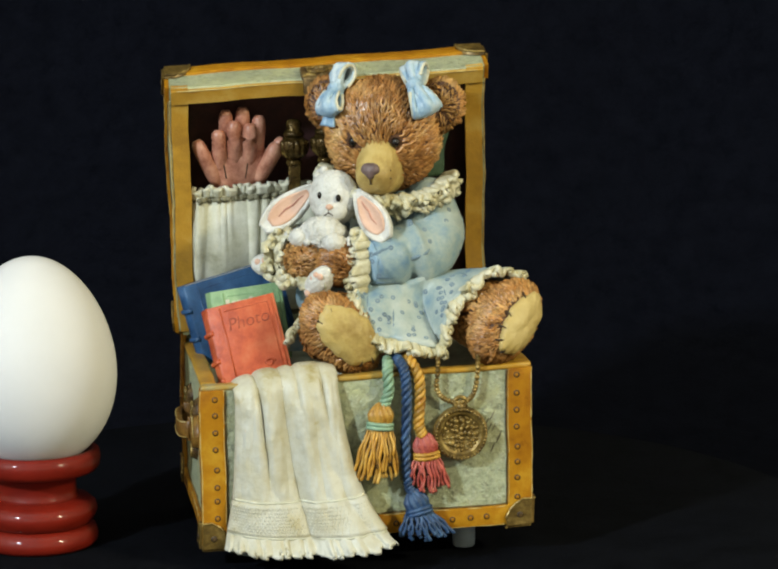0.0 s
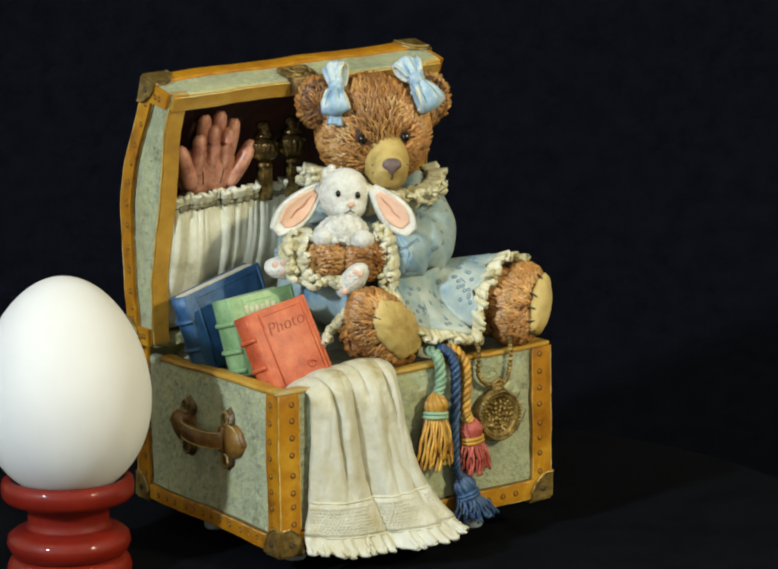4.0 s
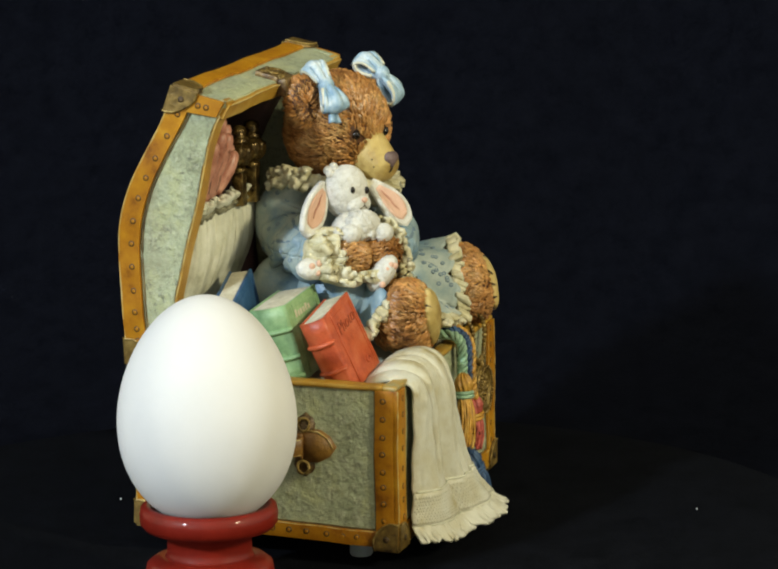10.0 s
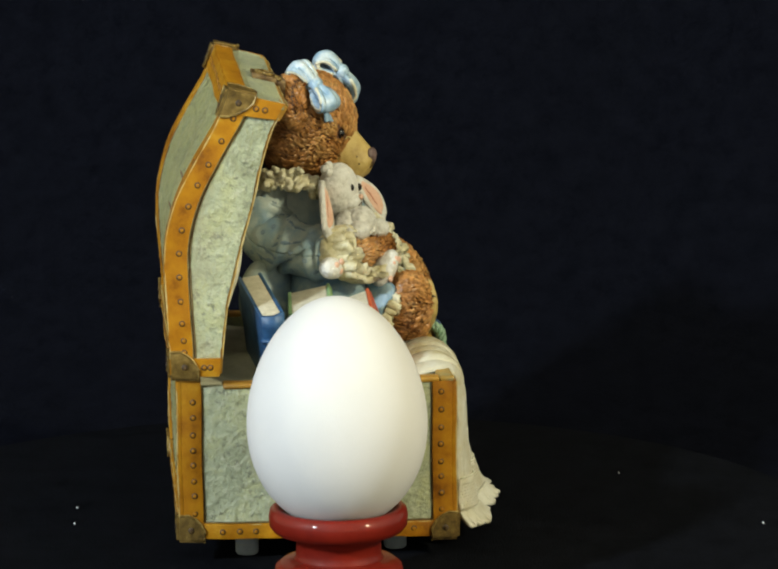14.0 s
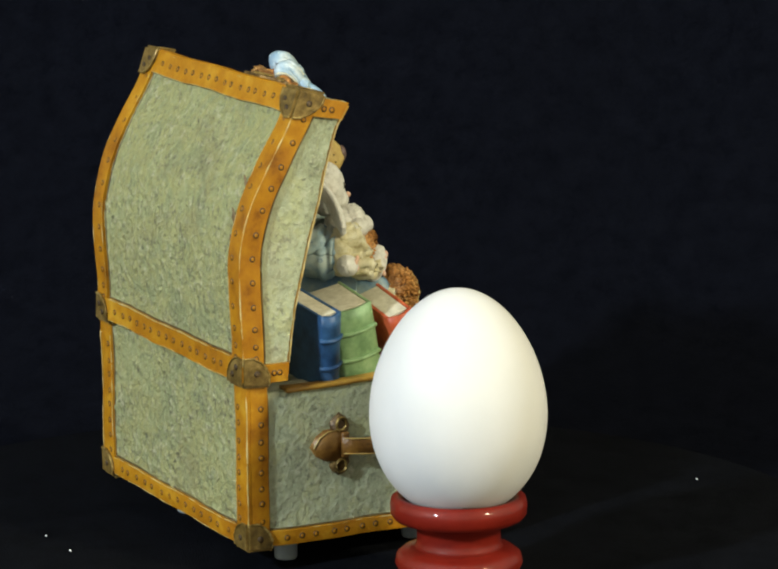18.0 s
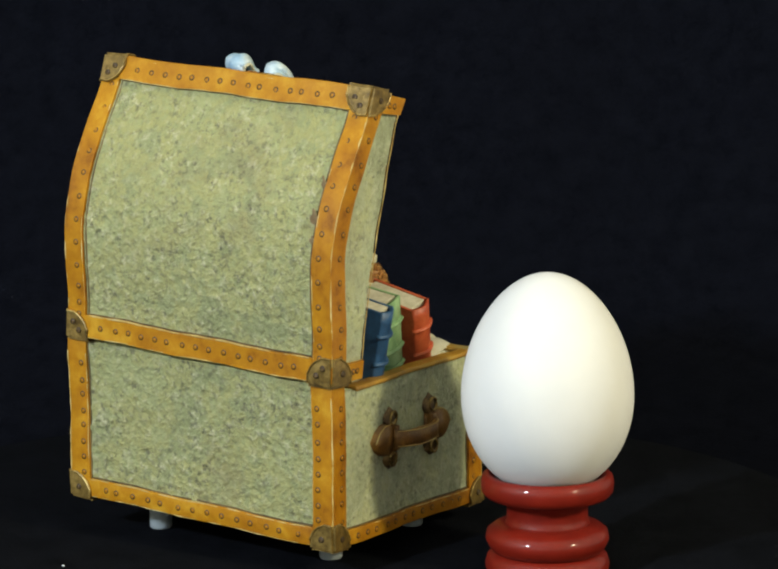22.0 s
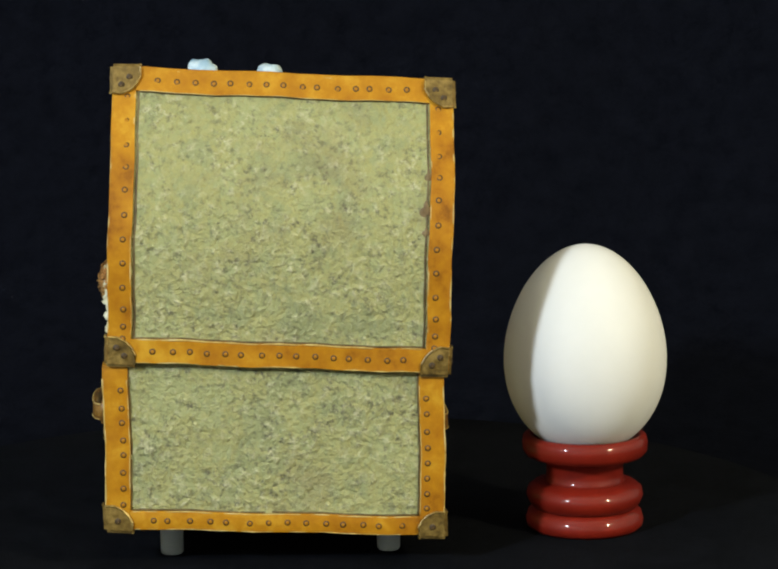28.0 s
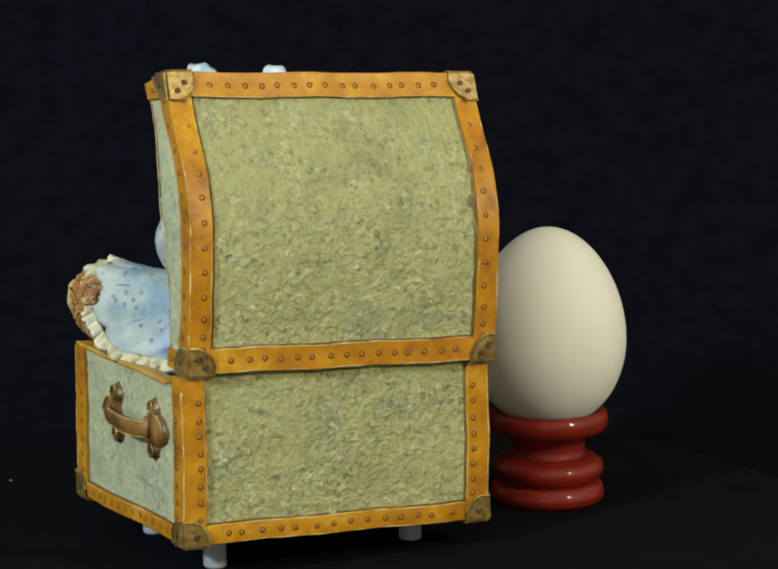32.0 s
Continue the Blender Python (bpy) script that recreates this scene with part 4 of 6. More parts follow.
def bear():
    t = thing("teddy_bear", (20, -8, 52), "brown teddy bear in pale blue dress seated on the trunk", "teddy bear")
    RH = rot(3, 0, -22)
    C = Vector((19.8, -1.0, 107.4))
    hr = Vector((14.4, 12.6, 14.2))
    rng = random.Random(11)
    mdir = Vector((0, -0.92, -0.38)).normalized()

    def hshape(d):
        return 1 + 0.05 * max(0, -d.z) * (1 - abs(d.y)) - 0.04 * max(0, d.z) * abs(d.x)
    bm = bmesh.new()
    ball(bm, C, hr * 0.985, RH, 36, 26, hshape)

    def hflow(d):
        f = d - mdir * 1.6
        return f + Vector((0, 0.2, 0.25))
    eyes = [Vector(e) for e in ((10.9, -9.4, 106.2), (21.4, -13.7, 106.3))]

    def open_fur(d):
        p = C + RH @ Vector((d.x * hr.x, d.y * hr.y, d.z * hr.z))
        n = (RH @ Vector((d.x / hr.x, d.y / hr.y, d.z / hr.z))).normalized()
        f = RH @ hflow(d)
        f = (f - n * f.dot(n)).normalized()
        near = min((p + f * min(4.0, max(0.0, (e - p).dot(f))) - e).length for e in eyes)
        return d.dot(mdir) < 0.985 and near > 1.75
    fur_ball(bm, C, hr, RH, hflow, 5200, 2.9, 0.58, open_fur, hshape, rng, 0.7)
    head = part("head", bm, FURBASE, t, mats=(FUR,))
    # ears
    for c, rz in (((5.2, 2.2, 115.3), -30), ((34.2, -6.0, 115.2), -10)):
        R = rot(-8, 0, rz)
        bm = bmesh.new()
        er = Vector((5.6, 4.0, 6.4))

        def eshape(d):
            return 1 - 0.85 * min(1, max(0, (-d.y - 0.22) / 0.55))
        ball(bm, c, er * 0.95, R, 56, 40, eshape)
        fur_ball(bm, c, er, R, lambda d: Vector((d.x * 0.3, 0.6, d.z * 0.3 + 0.2)), 1150, 2.3, 0.56, None, eshape, rng, 0.65)
        inner = Vector(c) + R @ Vector((0, -0.5, -0.3))
        fur_ball(bm, inner, (4.0, 0.9, 4.6), R, lambda d: Vector((d.x, -0.1, d.z + 0.3)), 330, 2.2, 0.55, lambda d: d.y < 0.1, None, rng, 0.3)
        part("ear", bm, FURBASE, t, mats=(FUR,))
    # green darkened to hold the shadow behind the head
    bm = bmesh.new()
    sheet(bm, lambda u, v: Vector((38.6 - 2.2 * u - 7.0 * v + 0.35 * math.sin(9 * u), 10.0 - 3.0 * v + 0.4 * math.sin(7 * u), 109.0 - 15.0 * u + 0.4 * math.sin(5 * v))), 14, 6, 1.0)
    part("neck_ribbon", bm, DARKGREEN, t, "green ribbon behind the head, shade in its dark colour")
    # muzzle, nose, mouth and eyes
    RM = rot(10, 0, -24)
    ahead, across = Vector((-0.39, -0.92, 0)), Vector((0.92, -0.39, 0))
    root = Vector((18.6, -8.0, 0))
    cuts = [(-1.0, 111.0, 92.0, 6.8), (2.0, 110.2, 92.2, 6.6), (4.5, 108.6, 92.4, 6.3), (7.0, 105.6, 92.8, 5.7), (9.2, 103.0, 93.4, 4.9), (10.6, 101.7, 94.4, 4.0), (11.3, 100.6, 95.6, 2.7), (11.6, 99.6, 97.2, 1.1)]
    bm = bmesh.new()
    loops = []
    for dist, top, low, half in cuts:
        ring = []
        for k in range(28):
            a = 2 * math.pi * k / 28
            up_ = math.cos(a)
            wide = 0.93 * half * (1 - (0.20 + 0.032 * max(0, 9 - dist)) * max(0, up_) ** 1.3 + 0.03 * max(0, -up_))
            ring.append(bm.verts.new(root + ahead * (dist - 0.9 * max(0, -up_) * dist / 11) + across * wide * math.copysign(abs(math.sin(a)) ** 0.72, math.sin(a)) + Vector((0, 0, (top + low) / 2 + (top - low) / 2 * up_))))
        loops.append(ring)
    for g, h in zip(loops, loops[1:]):
        for k in range(28):
            bm.faces.new((g[k], g[(k + 1) % 28], h[(k + 1) % 28], h[k]))
    bm.faces.new(loops[-1])
    bmesh.ops.smooth_vert(bm, verts=[v for ring in loops[1:] for v in ring], factor=0.4, use_axis_x=True, use_axis_y=True, use_axis_z=True)
    muzzle = part("muzzle", bm, TAN, head)
    tipn = root + ahead * 11.0
    bm = bmesh.new()
    ball(bm, tipn + Vector((0, 0, 99.5)), (2.5, 1.25, 2.2), RM @ rot(-14, 0, 0), 22, 16, lambda d: 1 - 0.62 * max(0, -d.z) * abs(d.x) + 0.22 * max(0, d.z) * abs(d.x) - 0.08 * math.exp(-((abs(d.x) - 0.45) ** 2 + (d.z + 0.2) ** 2) * 30))
    part("nose", bm, NOSE, head, "grey-brown nose")
    bm = bmesh.new()
    nz = tipn + ahead * 0.62 + Vector((0, 0, 98.2))
    tube(bm, [nz - ahead * c + Vector((0, 0, -b)) for b, c in ((0.0, 0.1), (1.0, 0.3), (2.0, 1.2))], 0.22, 6)
    tube(bm, [nz + across * a + Vector((0, 0, b)) - ahead * c for a, b, c in ((-3.0, -2.0, 3.0), (-1.5, -2.5, 1.7), (0, -2.0, 1.2), (1.5, -2.5, 1.7), (3.0, -2.0, 3.0))], 0.18, 6)
    part("mouth", bm, DARKLINE, head, "thin dark mouth line")
    bm = bmesh.new()
    for a, b, c in ((-2.2, 99.0, 9.9), (-3.0, 97.8, 8.9), (-3.1, 99.8, 8.4), (2.3, 98.8, 9.8), (3.1, 97.6, 8.8), (3.0, 99.6, 8.3)):
        ball(bm, root + across * a * 1.55 + ahead * c + Vector((0, 0, b)), 0.22, None, 6, 5)
    part("whisker_dots", bm, DARKLINE, head, "tiny dark whisker dots")
    for e in eyes:
        bm = bmesh.new()
        ball(bm, e, (1.3, 1.25, 1.4), RH, 16, 12)
        part("eye", bm, EYE_M, head, "glossy black eye")
    # dress: body, sleeves
    RB = rot(0, 0, -38)
    tc, tr = Vector((22.0, 2.0, 74)), Vector((13.5, 10.5, 21))
    bm = bmesh.new()
    ball(bm, tc, tr, RB, 30, 22, lambda d: 1 + 0.03 * math.sin(9 * math.atan2(d.y, d.x)) * (0.5 - d.z))
    ball(bm, (8, -6.5, 65), (13, 11, 9.5), RB, 26, 16)
    ball(bm, (6.5, 11, 63), (9, 7, 11), RB, 26, 16)
    body = part("dress_body", bm, DRESS, t, "pale blue-green dotted dress")

    def sleeve(path, radii, seed):
        NS = 44
        line = spline(path, NS)
        rr = spline([(r, 0, 0) for r in radii], NS)
        r3 = random.Random(seed + 40)
        creases = [(0.24 + 0.135 * k + r3.uniform(-0.05, 0.05), r3.uniform(0, 6.28), r3.uniform(-0.22, 0.22), r3.uniform(0.018, 0.04), r3.uniform(0.15, 0.30)) for k in range(5)]

        def fn(u, v):
            i = round(u * NS)
            d = (line[min(i + 1, NS)] - line[max(i - 1, 0)]).normalized()
            s = d.cross(Vector((0, 0, 1))).normalized()
            q = s.cross(d)
            a = 2 * math.pi * v
            sag = 0.0
            for u0, v0, tilt, wid, dep in creases:
                x = u - u0 - tilt * math.sin(a - v0)
                sag += dep * math.exp(-(x / wid) ** 2) * (0.45 + 0.55 * math.cos(a - v0)) - 0.45 * dep * math.exp(-((x + 1.9 * wid) / wid) ** 2)
            gather = max(0, (u - 0.66) / 0.34)
            k = rr[i].x * (1 + 0.04 * math.sin(u * 13 + 2.4 * math.sin(a) + seed) + 0.03 * math.sin(u * 29 + 3 * math.cos(a)) * math.sin(2 * a + seed) - sag + 0.045 * gather * math.sin(9 * a + 2 * math.sin(3 * a)))
            return line[i] + (s * math.cos(a) + q * math.sin(a)) * k
        bm = bmesh.new()
        sheet(bm, lambda u, v: fn(round(u * 37) / NS, v), 37, 56, 0.8)
        ob = part("sleeve", bm, DRESS, t, "puffed pale blue sleeve")
        bm = bmesh.new()
        sheet(bm, lambda u, v: fn((37 + round(u * 7)) / NS, v), 7, 66, 0.8)
        part("gathered_cuff", bm, SKYBLUE, ob, "bluer gathered cuff of the sleeve")
        r2 = random.Random(seed)
        bm = bmesh.new()
        dots(bm, fn, [(r2.uniform(0.1, 0.9), r2.uniform(0, 1)) for _ in range(60)], 0.62, 0.45)
        part("printed_dots", bm, DOT, ob, "blue-grey printed dots", smooth=False)
        # dark tubes: wash, and crease shade put into colour
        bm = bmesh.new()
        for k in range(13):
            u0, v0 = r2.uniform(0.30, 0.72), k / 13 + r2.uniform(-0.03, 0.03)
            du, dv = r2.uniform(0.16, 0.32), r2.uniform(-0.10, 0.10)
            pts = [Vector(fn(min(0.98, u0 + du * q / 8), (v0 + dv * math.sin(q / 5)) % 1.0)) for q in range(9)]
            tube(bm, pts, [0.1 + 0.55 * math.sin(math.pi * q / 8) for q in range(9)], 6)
        part("fold_lines", bm, FOLDSHADE, ob, "grey-blue wash and painted shade in the sleeve folds")
    sleeve([(29.8, 0.0, 92), (31.0, -4.0, 87), (31.2, -7.6, 80.5), (26.6, -12.2, 77), (19.5, -15.6, 76.2), (14.0, -17.2, 76.2), (12.0, -17.8, 76)], [5.0, 7.0, 8.2, 8.0, 7.2, 6.4, 2.0], 4)
    sleeve([(14, 9, 92), (12, 11.5, 86), (9.6, 10.2, 79.5), (4.8, 6.0, 77), (-1.2, 0.2, 76.4), (-5.0, -4.6, 76.4), (-6.2, -6.4, 76)], [4.6, 6.6, 7.2, 7.0, 6.6, 6.2, 2.0], 6)
    # paws
    for c, r, rz in (((-2.6, -11.8, 75.9), (5.4, 4.7, 4.7), -35), ((6.0, -17.8, 75.7), (5.1, 4.7, 4.9), -20)):
        bm = bmesh.new()
        R = rot(0, 0, rz)
        ball(bm, c, Vector(r) * 0.97, R, 20, 14)
        fur_ball(bm, c, r, R, lambda d: Vector((1.0 if rz > -30 else -1.0, -0.1, d.z * 0.4)) * -1, 900, 2.6, 0.55, None, None, rng, 0.5)
        part("paw", bm, FURBASE, t, "brown furry front paw", mats=(FUR,))
    # lace cuffs and the gathered lace behind the paws
    bm = bmesh.new()
    ruffle(bm, [(14.6, -15.6, 84.5), (13.8, -19.4, 81.0), (13.4, -21.6, 76), (12.8, -22.4, 71), (12.0, -22.8, 66.5)], (-0.85, -0.5, -0.05), 4.8, 1.0, 7, 1.3)
    ruffle(bm, [(13.8, -14.6, 84.5), (12.6, -18.4, 81.0), (12.2, -20.4, 76), (11.6, -21.2, 71), (10.8, -21.6, 67)], (-0.85, -0.4, -0.05), 4.4, 0.9, 8, 1.2)
    part("cuff_lace", bm, LACE, t, "cream lace cuff")
    bm = bmesh.new()
    ruffle(bm, [(-6.4, -4.6, 83.0), (-8.4, -6.4, 79.4), (-9.0, -7.4, 75.4), (-7.4, -9.0, 71.8), (-2.8, -13.6, 70.6), (3.4, -18.6, 70.6)], ((0.15, -0.85, 0.05), (-0.2, -0.7, 0.05)), 5.4, 1.0, 9, 1.7)
    ruffle(bm, [(-8.2, -2.6, 82.6), (-10.2, -4.4, 79.2), (-10.8, -5.4, 75.4), (-9.6, -7.0, 71.0), (-5.0, -12.0, 69.0)], ((-0.1, -0.8, 0.1), (-0.3, -0.6, 0.1)), 5.0, 1.0, 7, 1.7)
    part("cuff_lace", bm, LACE, t, "cream lace cuff")
    bm = bmesh.new()
    ball(bm, (2.6, -11.6, 75.6), (11.0, 4.6, 6.6), rot(0, 0, -35), 40, 24, lambda d: 1 + 0.05 * math.sin(17 * d.x) * math.sin(13 * d.z + 6 * d.x))
    ball(bm, (-7.8, -5.4, 76.6), (4.4, 4.2, 6.4), rot(0, 0, -35), 36, 24, lambda d: 1 + 0.07 * math.sin(9 * d.x + 4 * d.y) * math.sin(11 * d.z + 6 * d.x))
    part("gathered_lace", bm, LACE, t, "gathered cream lace behind the paws")
    # collar
    bm = bmesh.new()
    col = [(13, 13.0, 94.0), (8.0, 8.6, 95.4), (7.0, 2, 95.6), (8.6, -6, 94), (14.5, -11.4, 91.4), (22, -12.6, 91.0), (28.6, -11.0, 91.6), (33.0, -6.6, 93.2), (35.4, 0, 94.2)]
    ruffle(bm, col, ((-0.75, 0.4, -0.3), (0.85, -0.35, -0.2)), 4.7, 1.5, 21, 1.5, 230, 0.3)
    line = spline(col, 40)
    ruffle(bm, [p + Vector((0, 0, 1.2)) for p in line[16:41:3]], ((0.0, -0.85, -0.5), (0.8, -0.55, 0.0)), 4.6, 1.5, 14, 1.5, 170, 0.3)
    ruffle(bm, [p + Vector((0, 0, 1.0)) for p in line[0:11:2]], ((-0.75, 0.5, 0.0), (-0.9, 0.0, -0.1)), 4.2, 1.4, 8, 1.4, 90, 0.3)
    part("collar_lace", bm, LACE, t, "cream lace collar")
    # skirt over the lap, over the far leg and behind it
    hem = spline([(9.6, -25.5, 69.5), (11.5, -28.2, 63.5), (15, -29.8, 58.6), (22, -31.4, 57.2), (29.8, -31.4, 55.8), (31.2, -30.6, 60.5), (33.2, -28.8, 65.6), (38.6, -26.0, 71.0), (45, -23.4, 73.6), (50.8, -22.6, 72), (52.4, -22.0, 65.5), (52.4, -19.0, 58.5), (51.0, -10, 54.0), (48, 0, 52.6), (42, 10, 52.6)], 78)
    waist = spline([(12, -14, 73), (14, -17, 72), (18, -19, 71), (23, -19.5, 71), (28, -19, 72), (31, -17.5, 71.5), (33, -15, 71.5), (35, -11, 71.5), (37, -6, 70.5), (38, -1, 68.5), (37, 4, 65.5), (34, 8, 63), (31, 10, 60), (28, 11, 58)], 78)

    def skirt(u, v):
        i = round(u * 78)
        p = waist[i].lerp(hem[i], v)
        o = (hem[i] - Vector((24, -2, 66)))
        o.z = max(o.z, 0) + 4
        o.normalize()
        return p + o * ((1.2 - 0.8 * u - 6.3 * math.exp(-((u - 0.29) / 0.09) ** 2)) * math.sin(math.pi * min(1, v * 1.05)) + (3.0 * abs(math.sin(u * 31 + 0.9 * math.sin(u * 11))) ** 0.6 - 1.8 + 0.5 * math.sin(u * 83 + 2 * math.sin(u * 19))) * v)
    bm = bmesh.new()
    sheet(bm, skirt, 78, 12, 1.0)
    sk = part("skirt", bm, DRESS, t, "pale blue dotted skirt spread over the legs")
    # dark tubes along the valleys colour in the skirt's fold shade and wash
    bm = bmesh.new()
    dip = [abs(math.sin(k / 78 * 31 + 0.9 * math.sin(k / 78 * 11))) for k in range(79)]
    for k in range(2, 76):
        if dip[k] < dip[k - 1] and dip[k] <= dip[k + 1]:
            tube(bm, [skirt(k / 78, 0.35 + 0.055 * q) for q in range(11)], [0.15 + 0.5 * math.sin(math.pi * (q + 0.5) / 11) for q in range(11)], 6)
    part("fold_lines", bm, FOLDSHADE, sk, "grey-blue wash and painted shade in the skirt folds")
    r2 = random.Random(8)
    bm = bmesh.new()
    dots(bm, skirt, [(r2.uniform(0.05, 0.97), r2.uniform(0.25, 0.92)) for _ in range(78)], 0.6, 0.58)
    part("printed_dots", bm, DOT, sk, "blue-grey printed dots", smooth=False)
    bm = bmesh.new()
    seg = hem[0:40]
    ruffle(bm, seg[::3], ((-0.35, -0.6, -0.7), (0.5, -0.75, -0.35)), 3.6, 0.95, 19, 1.25, 200)
    ruffle(bm, hem[36:79:3], ((0.55, -0.7, 0.3), (0.55, 0.35, -0.75)), 3.4, 0.95, 19, 1.25, 200)
    part("skirt_lace", bm, LACE, t, "cream lace hem")
    # short stretch of skirt beside the near leg
    bm = bmesh.new()

    def side(u, v):
        a = Vector((2, -16, 71)).lerp(Vector((1, -12, 52)), u)
        b = Vector((-2.0, -22.5, 66)).lerp(Vector((-8.6, -15.0, 53.0)), u)
        return a.lerp(b, v) + Vector((-0.8, -0.5, 0)) * (1.6 * math.sin(math.pi * v) + 0.6 * math.sin(u * 12))
    sheet(bm, side, 18, 8, 1.0)
    part("skirt_side", bm, DRESS, t, "pale blue skirt side")
    bm = bmesh.new()
    ruffle(bm, [(-1.6, -22.4, 65.6), (-3.8, -20.4, 62.5), (-6.2, -17.8, 58.0), (-7.8, -15.6, 54.0)], (-0.3, -0.6, -0.3), 3.2, 0.8, 7, 1.3)
    part("skirt_lace", bm, LACE, t, "cream lace hem")
    # legs with velour soles
    for sole, nrm, lng, ln, wd, hip in (((6.6, -31.4, 59.2), (0.20, -0.97, 0.06), (0.66, 0.10, -0.72), 11.2, 6.3, (3, -17, 60.5)),
                                        ((50.4, -33.0, 61.8), (0.55, -0.82, 0.08), (0.66, 0.36, 0.68), 11.0, 6.3, (37, -14, 62.8))):
        sole, nrm, lng = Vector(sole), Vector(nrm).normalized(), Vector(lng)
        lng = (lng - nrm * lng.dot(nrm)).normalized()
        wide = nrm.cross(lng).normalized()
        R = Matrix((lng, wide, nrm)).transposed()
        bm = bmesh.new()
        c = sole - nrm * 5.2
        fr = Vector((ln + 0.6, wd + 1.1, 7.2))

        def fshape(d):
            return 1 - 0.12 * max(0, d.z - 0.55)
        ball(bm, c, fr * 0.97, R, 28, 20, fshape)
        fur_ball(bm, c, fr, R, lambda d: Vector((d.x, d.y, -0.7)), 2900, 2.6, 0.58, lambda d: d.z < 0.76, fshape, rng, 0.6)
        hipv = Vector(hip)
        ax = (hipv - c)
        L = ax.length
        lz = ax.normalized()
        lx = lz.orthogonal().normalized()
        R2 = Matrix((lx, lz.cross(lx), lz)).transposed()
        mid = c.lerp(hipv, 0.45)
        lr = Vector((8.2, 8.2, L * 0.62))
        ball(bm, mid, lr * 0.97, R2, 24, 18)
        fur_ball(bm, mid, lr, R2, lambda d: Vector((d.x * 0.3, d.y * 0.3, -1.0)), 1800, 3.2, 0.6, None, None, rng, 0.6)
        leg = part("leg", bm, FURBASE, t, "brown furry hind leg", mats=(FUR,))
        bm = bmesh.new()

        def sshape(d):
            a = math.atan2(d.y, d.x)
            return 1 - 0.06 * math.cos(2 * a + 0.5) + (0.04 * math.sin(5 * a) + 0.025 * math.sin(13 * a + 1)) * (1 - abs(d.z)) - sum(q * math.exp(-((a - c0) / 0.09) ** 2) for c0, q in ((1.7, 0.07), (-1.3, 0.06), (0.6, 0.05), (2.5, 0.06), (-2.2, 0.05), (-0.4, 0.04))) * (1 - d.z * d.z) ** 0.5
        slim = 1.6 if sole.x > 30 else 0.4
        ball(bm, sole + nrm * (0.4 if sole.x > 30 else -0.1) - wide * 0.8 * (slim - 0.9), (ln - 1.1, wd - slim, 2.7), R, 72, 18, sshape)
        part("sole", bm, TAN, leg, "tan velour sole with stitched creases")
        bm = bmesh.new()
        for k in range(9):
            a = k * 0.698 + rng.uniform(-0.25, 0.25)
            p0 = sole - nrm * 1.0 + (lng * math.cos(a) * (ln - 1.3) + wide * math.sin(a) * (wd - 1.1))
            p1 = sole + nrm * 0.55 + (lng * math.cos(a + 0.1) * (ln - 3.0) + wide * math.sin(a + 0.1) * (wd - 2.4))
            tube(bm, [p0 + nrm * 0.8, p0.lerp(p1, 0.5) + nrm * 1.15, p1 + nrm * 0.85], [0.34, 0.22, 0.06], 6)
        part("stitches", bm, DARKLINE, leg, "dark stitched creases")
    # hair bows
    bows = ((Vector((27.0, -11.0, 120.6)), [((27.4, -4.8, 125.2), 7.0, 2.9), ((30.0, -14.6, 113.9), 7.8, 2.7)], [], (-0.3, -0.6, 0.7)),
            (Vector((7.6, -2.4, 119.2)), [((10.2, 2.8, 124.6), 6.2, 2.8), ((4.4, -6.6, 113.6), 7.0, 2.6)], [((5.4, -5.4, 109.4), 4.2)], (-0.75, -0.5, 0.5)))
    for k, loops, tails, nr in bows:
        bm = bmesh.new()
        ball(bm, k + Vector(nr) * 0.5, (2.1, 2.0, 2.2), None, 22, 14, lambda d: 1 + 0.1 * math.sin(11 * d.x + 7 * d.y))
        bw = part("hair_bow", bm, RIBBON, t, "sky blue satin hair bow")
        for tip, w, fat in loops:
            bm = bmesh.new()
            rims = bow_loop(bm, k, tip, nr, w, fat)
            lp = part("loop", bm, RIBBON, bw)
            bm = bmesh.new()
            for rim in rims:
                tube(bm, rim, [0.5 + 0.22 * noise.noise(p * 0.9) for p in rim], 6)
            part("loop_edge", bm, GREYCLOTH, lp, "ribbon edge brushed cream white")
        for tip, w in tails:
            bm = bmesh.new()
            tip = Vector(tip)
            side_v = Vector((0.75, -0.6, 0))
            a0 = k.lerp(tip, 0.55)
            sheet(bm, lambda u, v: a0.lerp(tip, u) + side_v * w * (v - 0.5) * (0.4 + 0.6 * u) + Vector(nr) * (1.2 + 0.5 * math.sin(v * 6)), 8, 6, 0.7)
            part("tail", bm, RIBBON, bw)


bear()


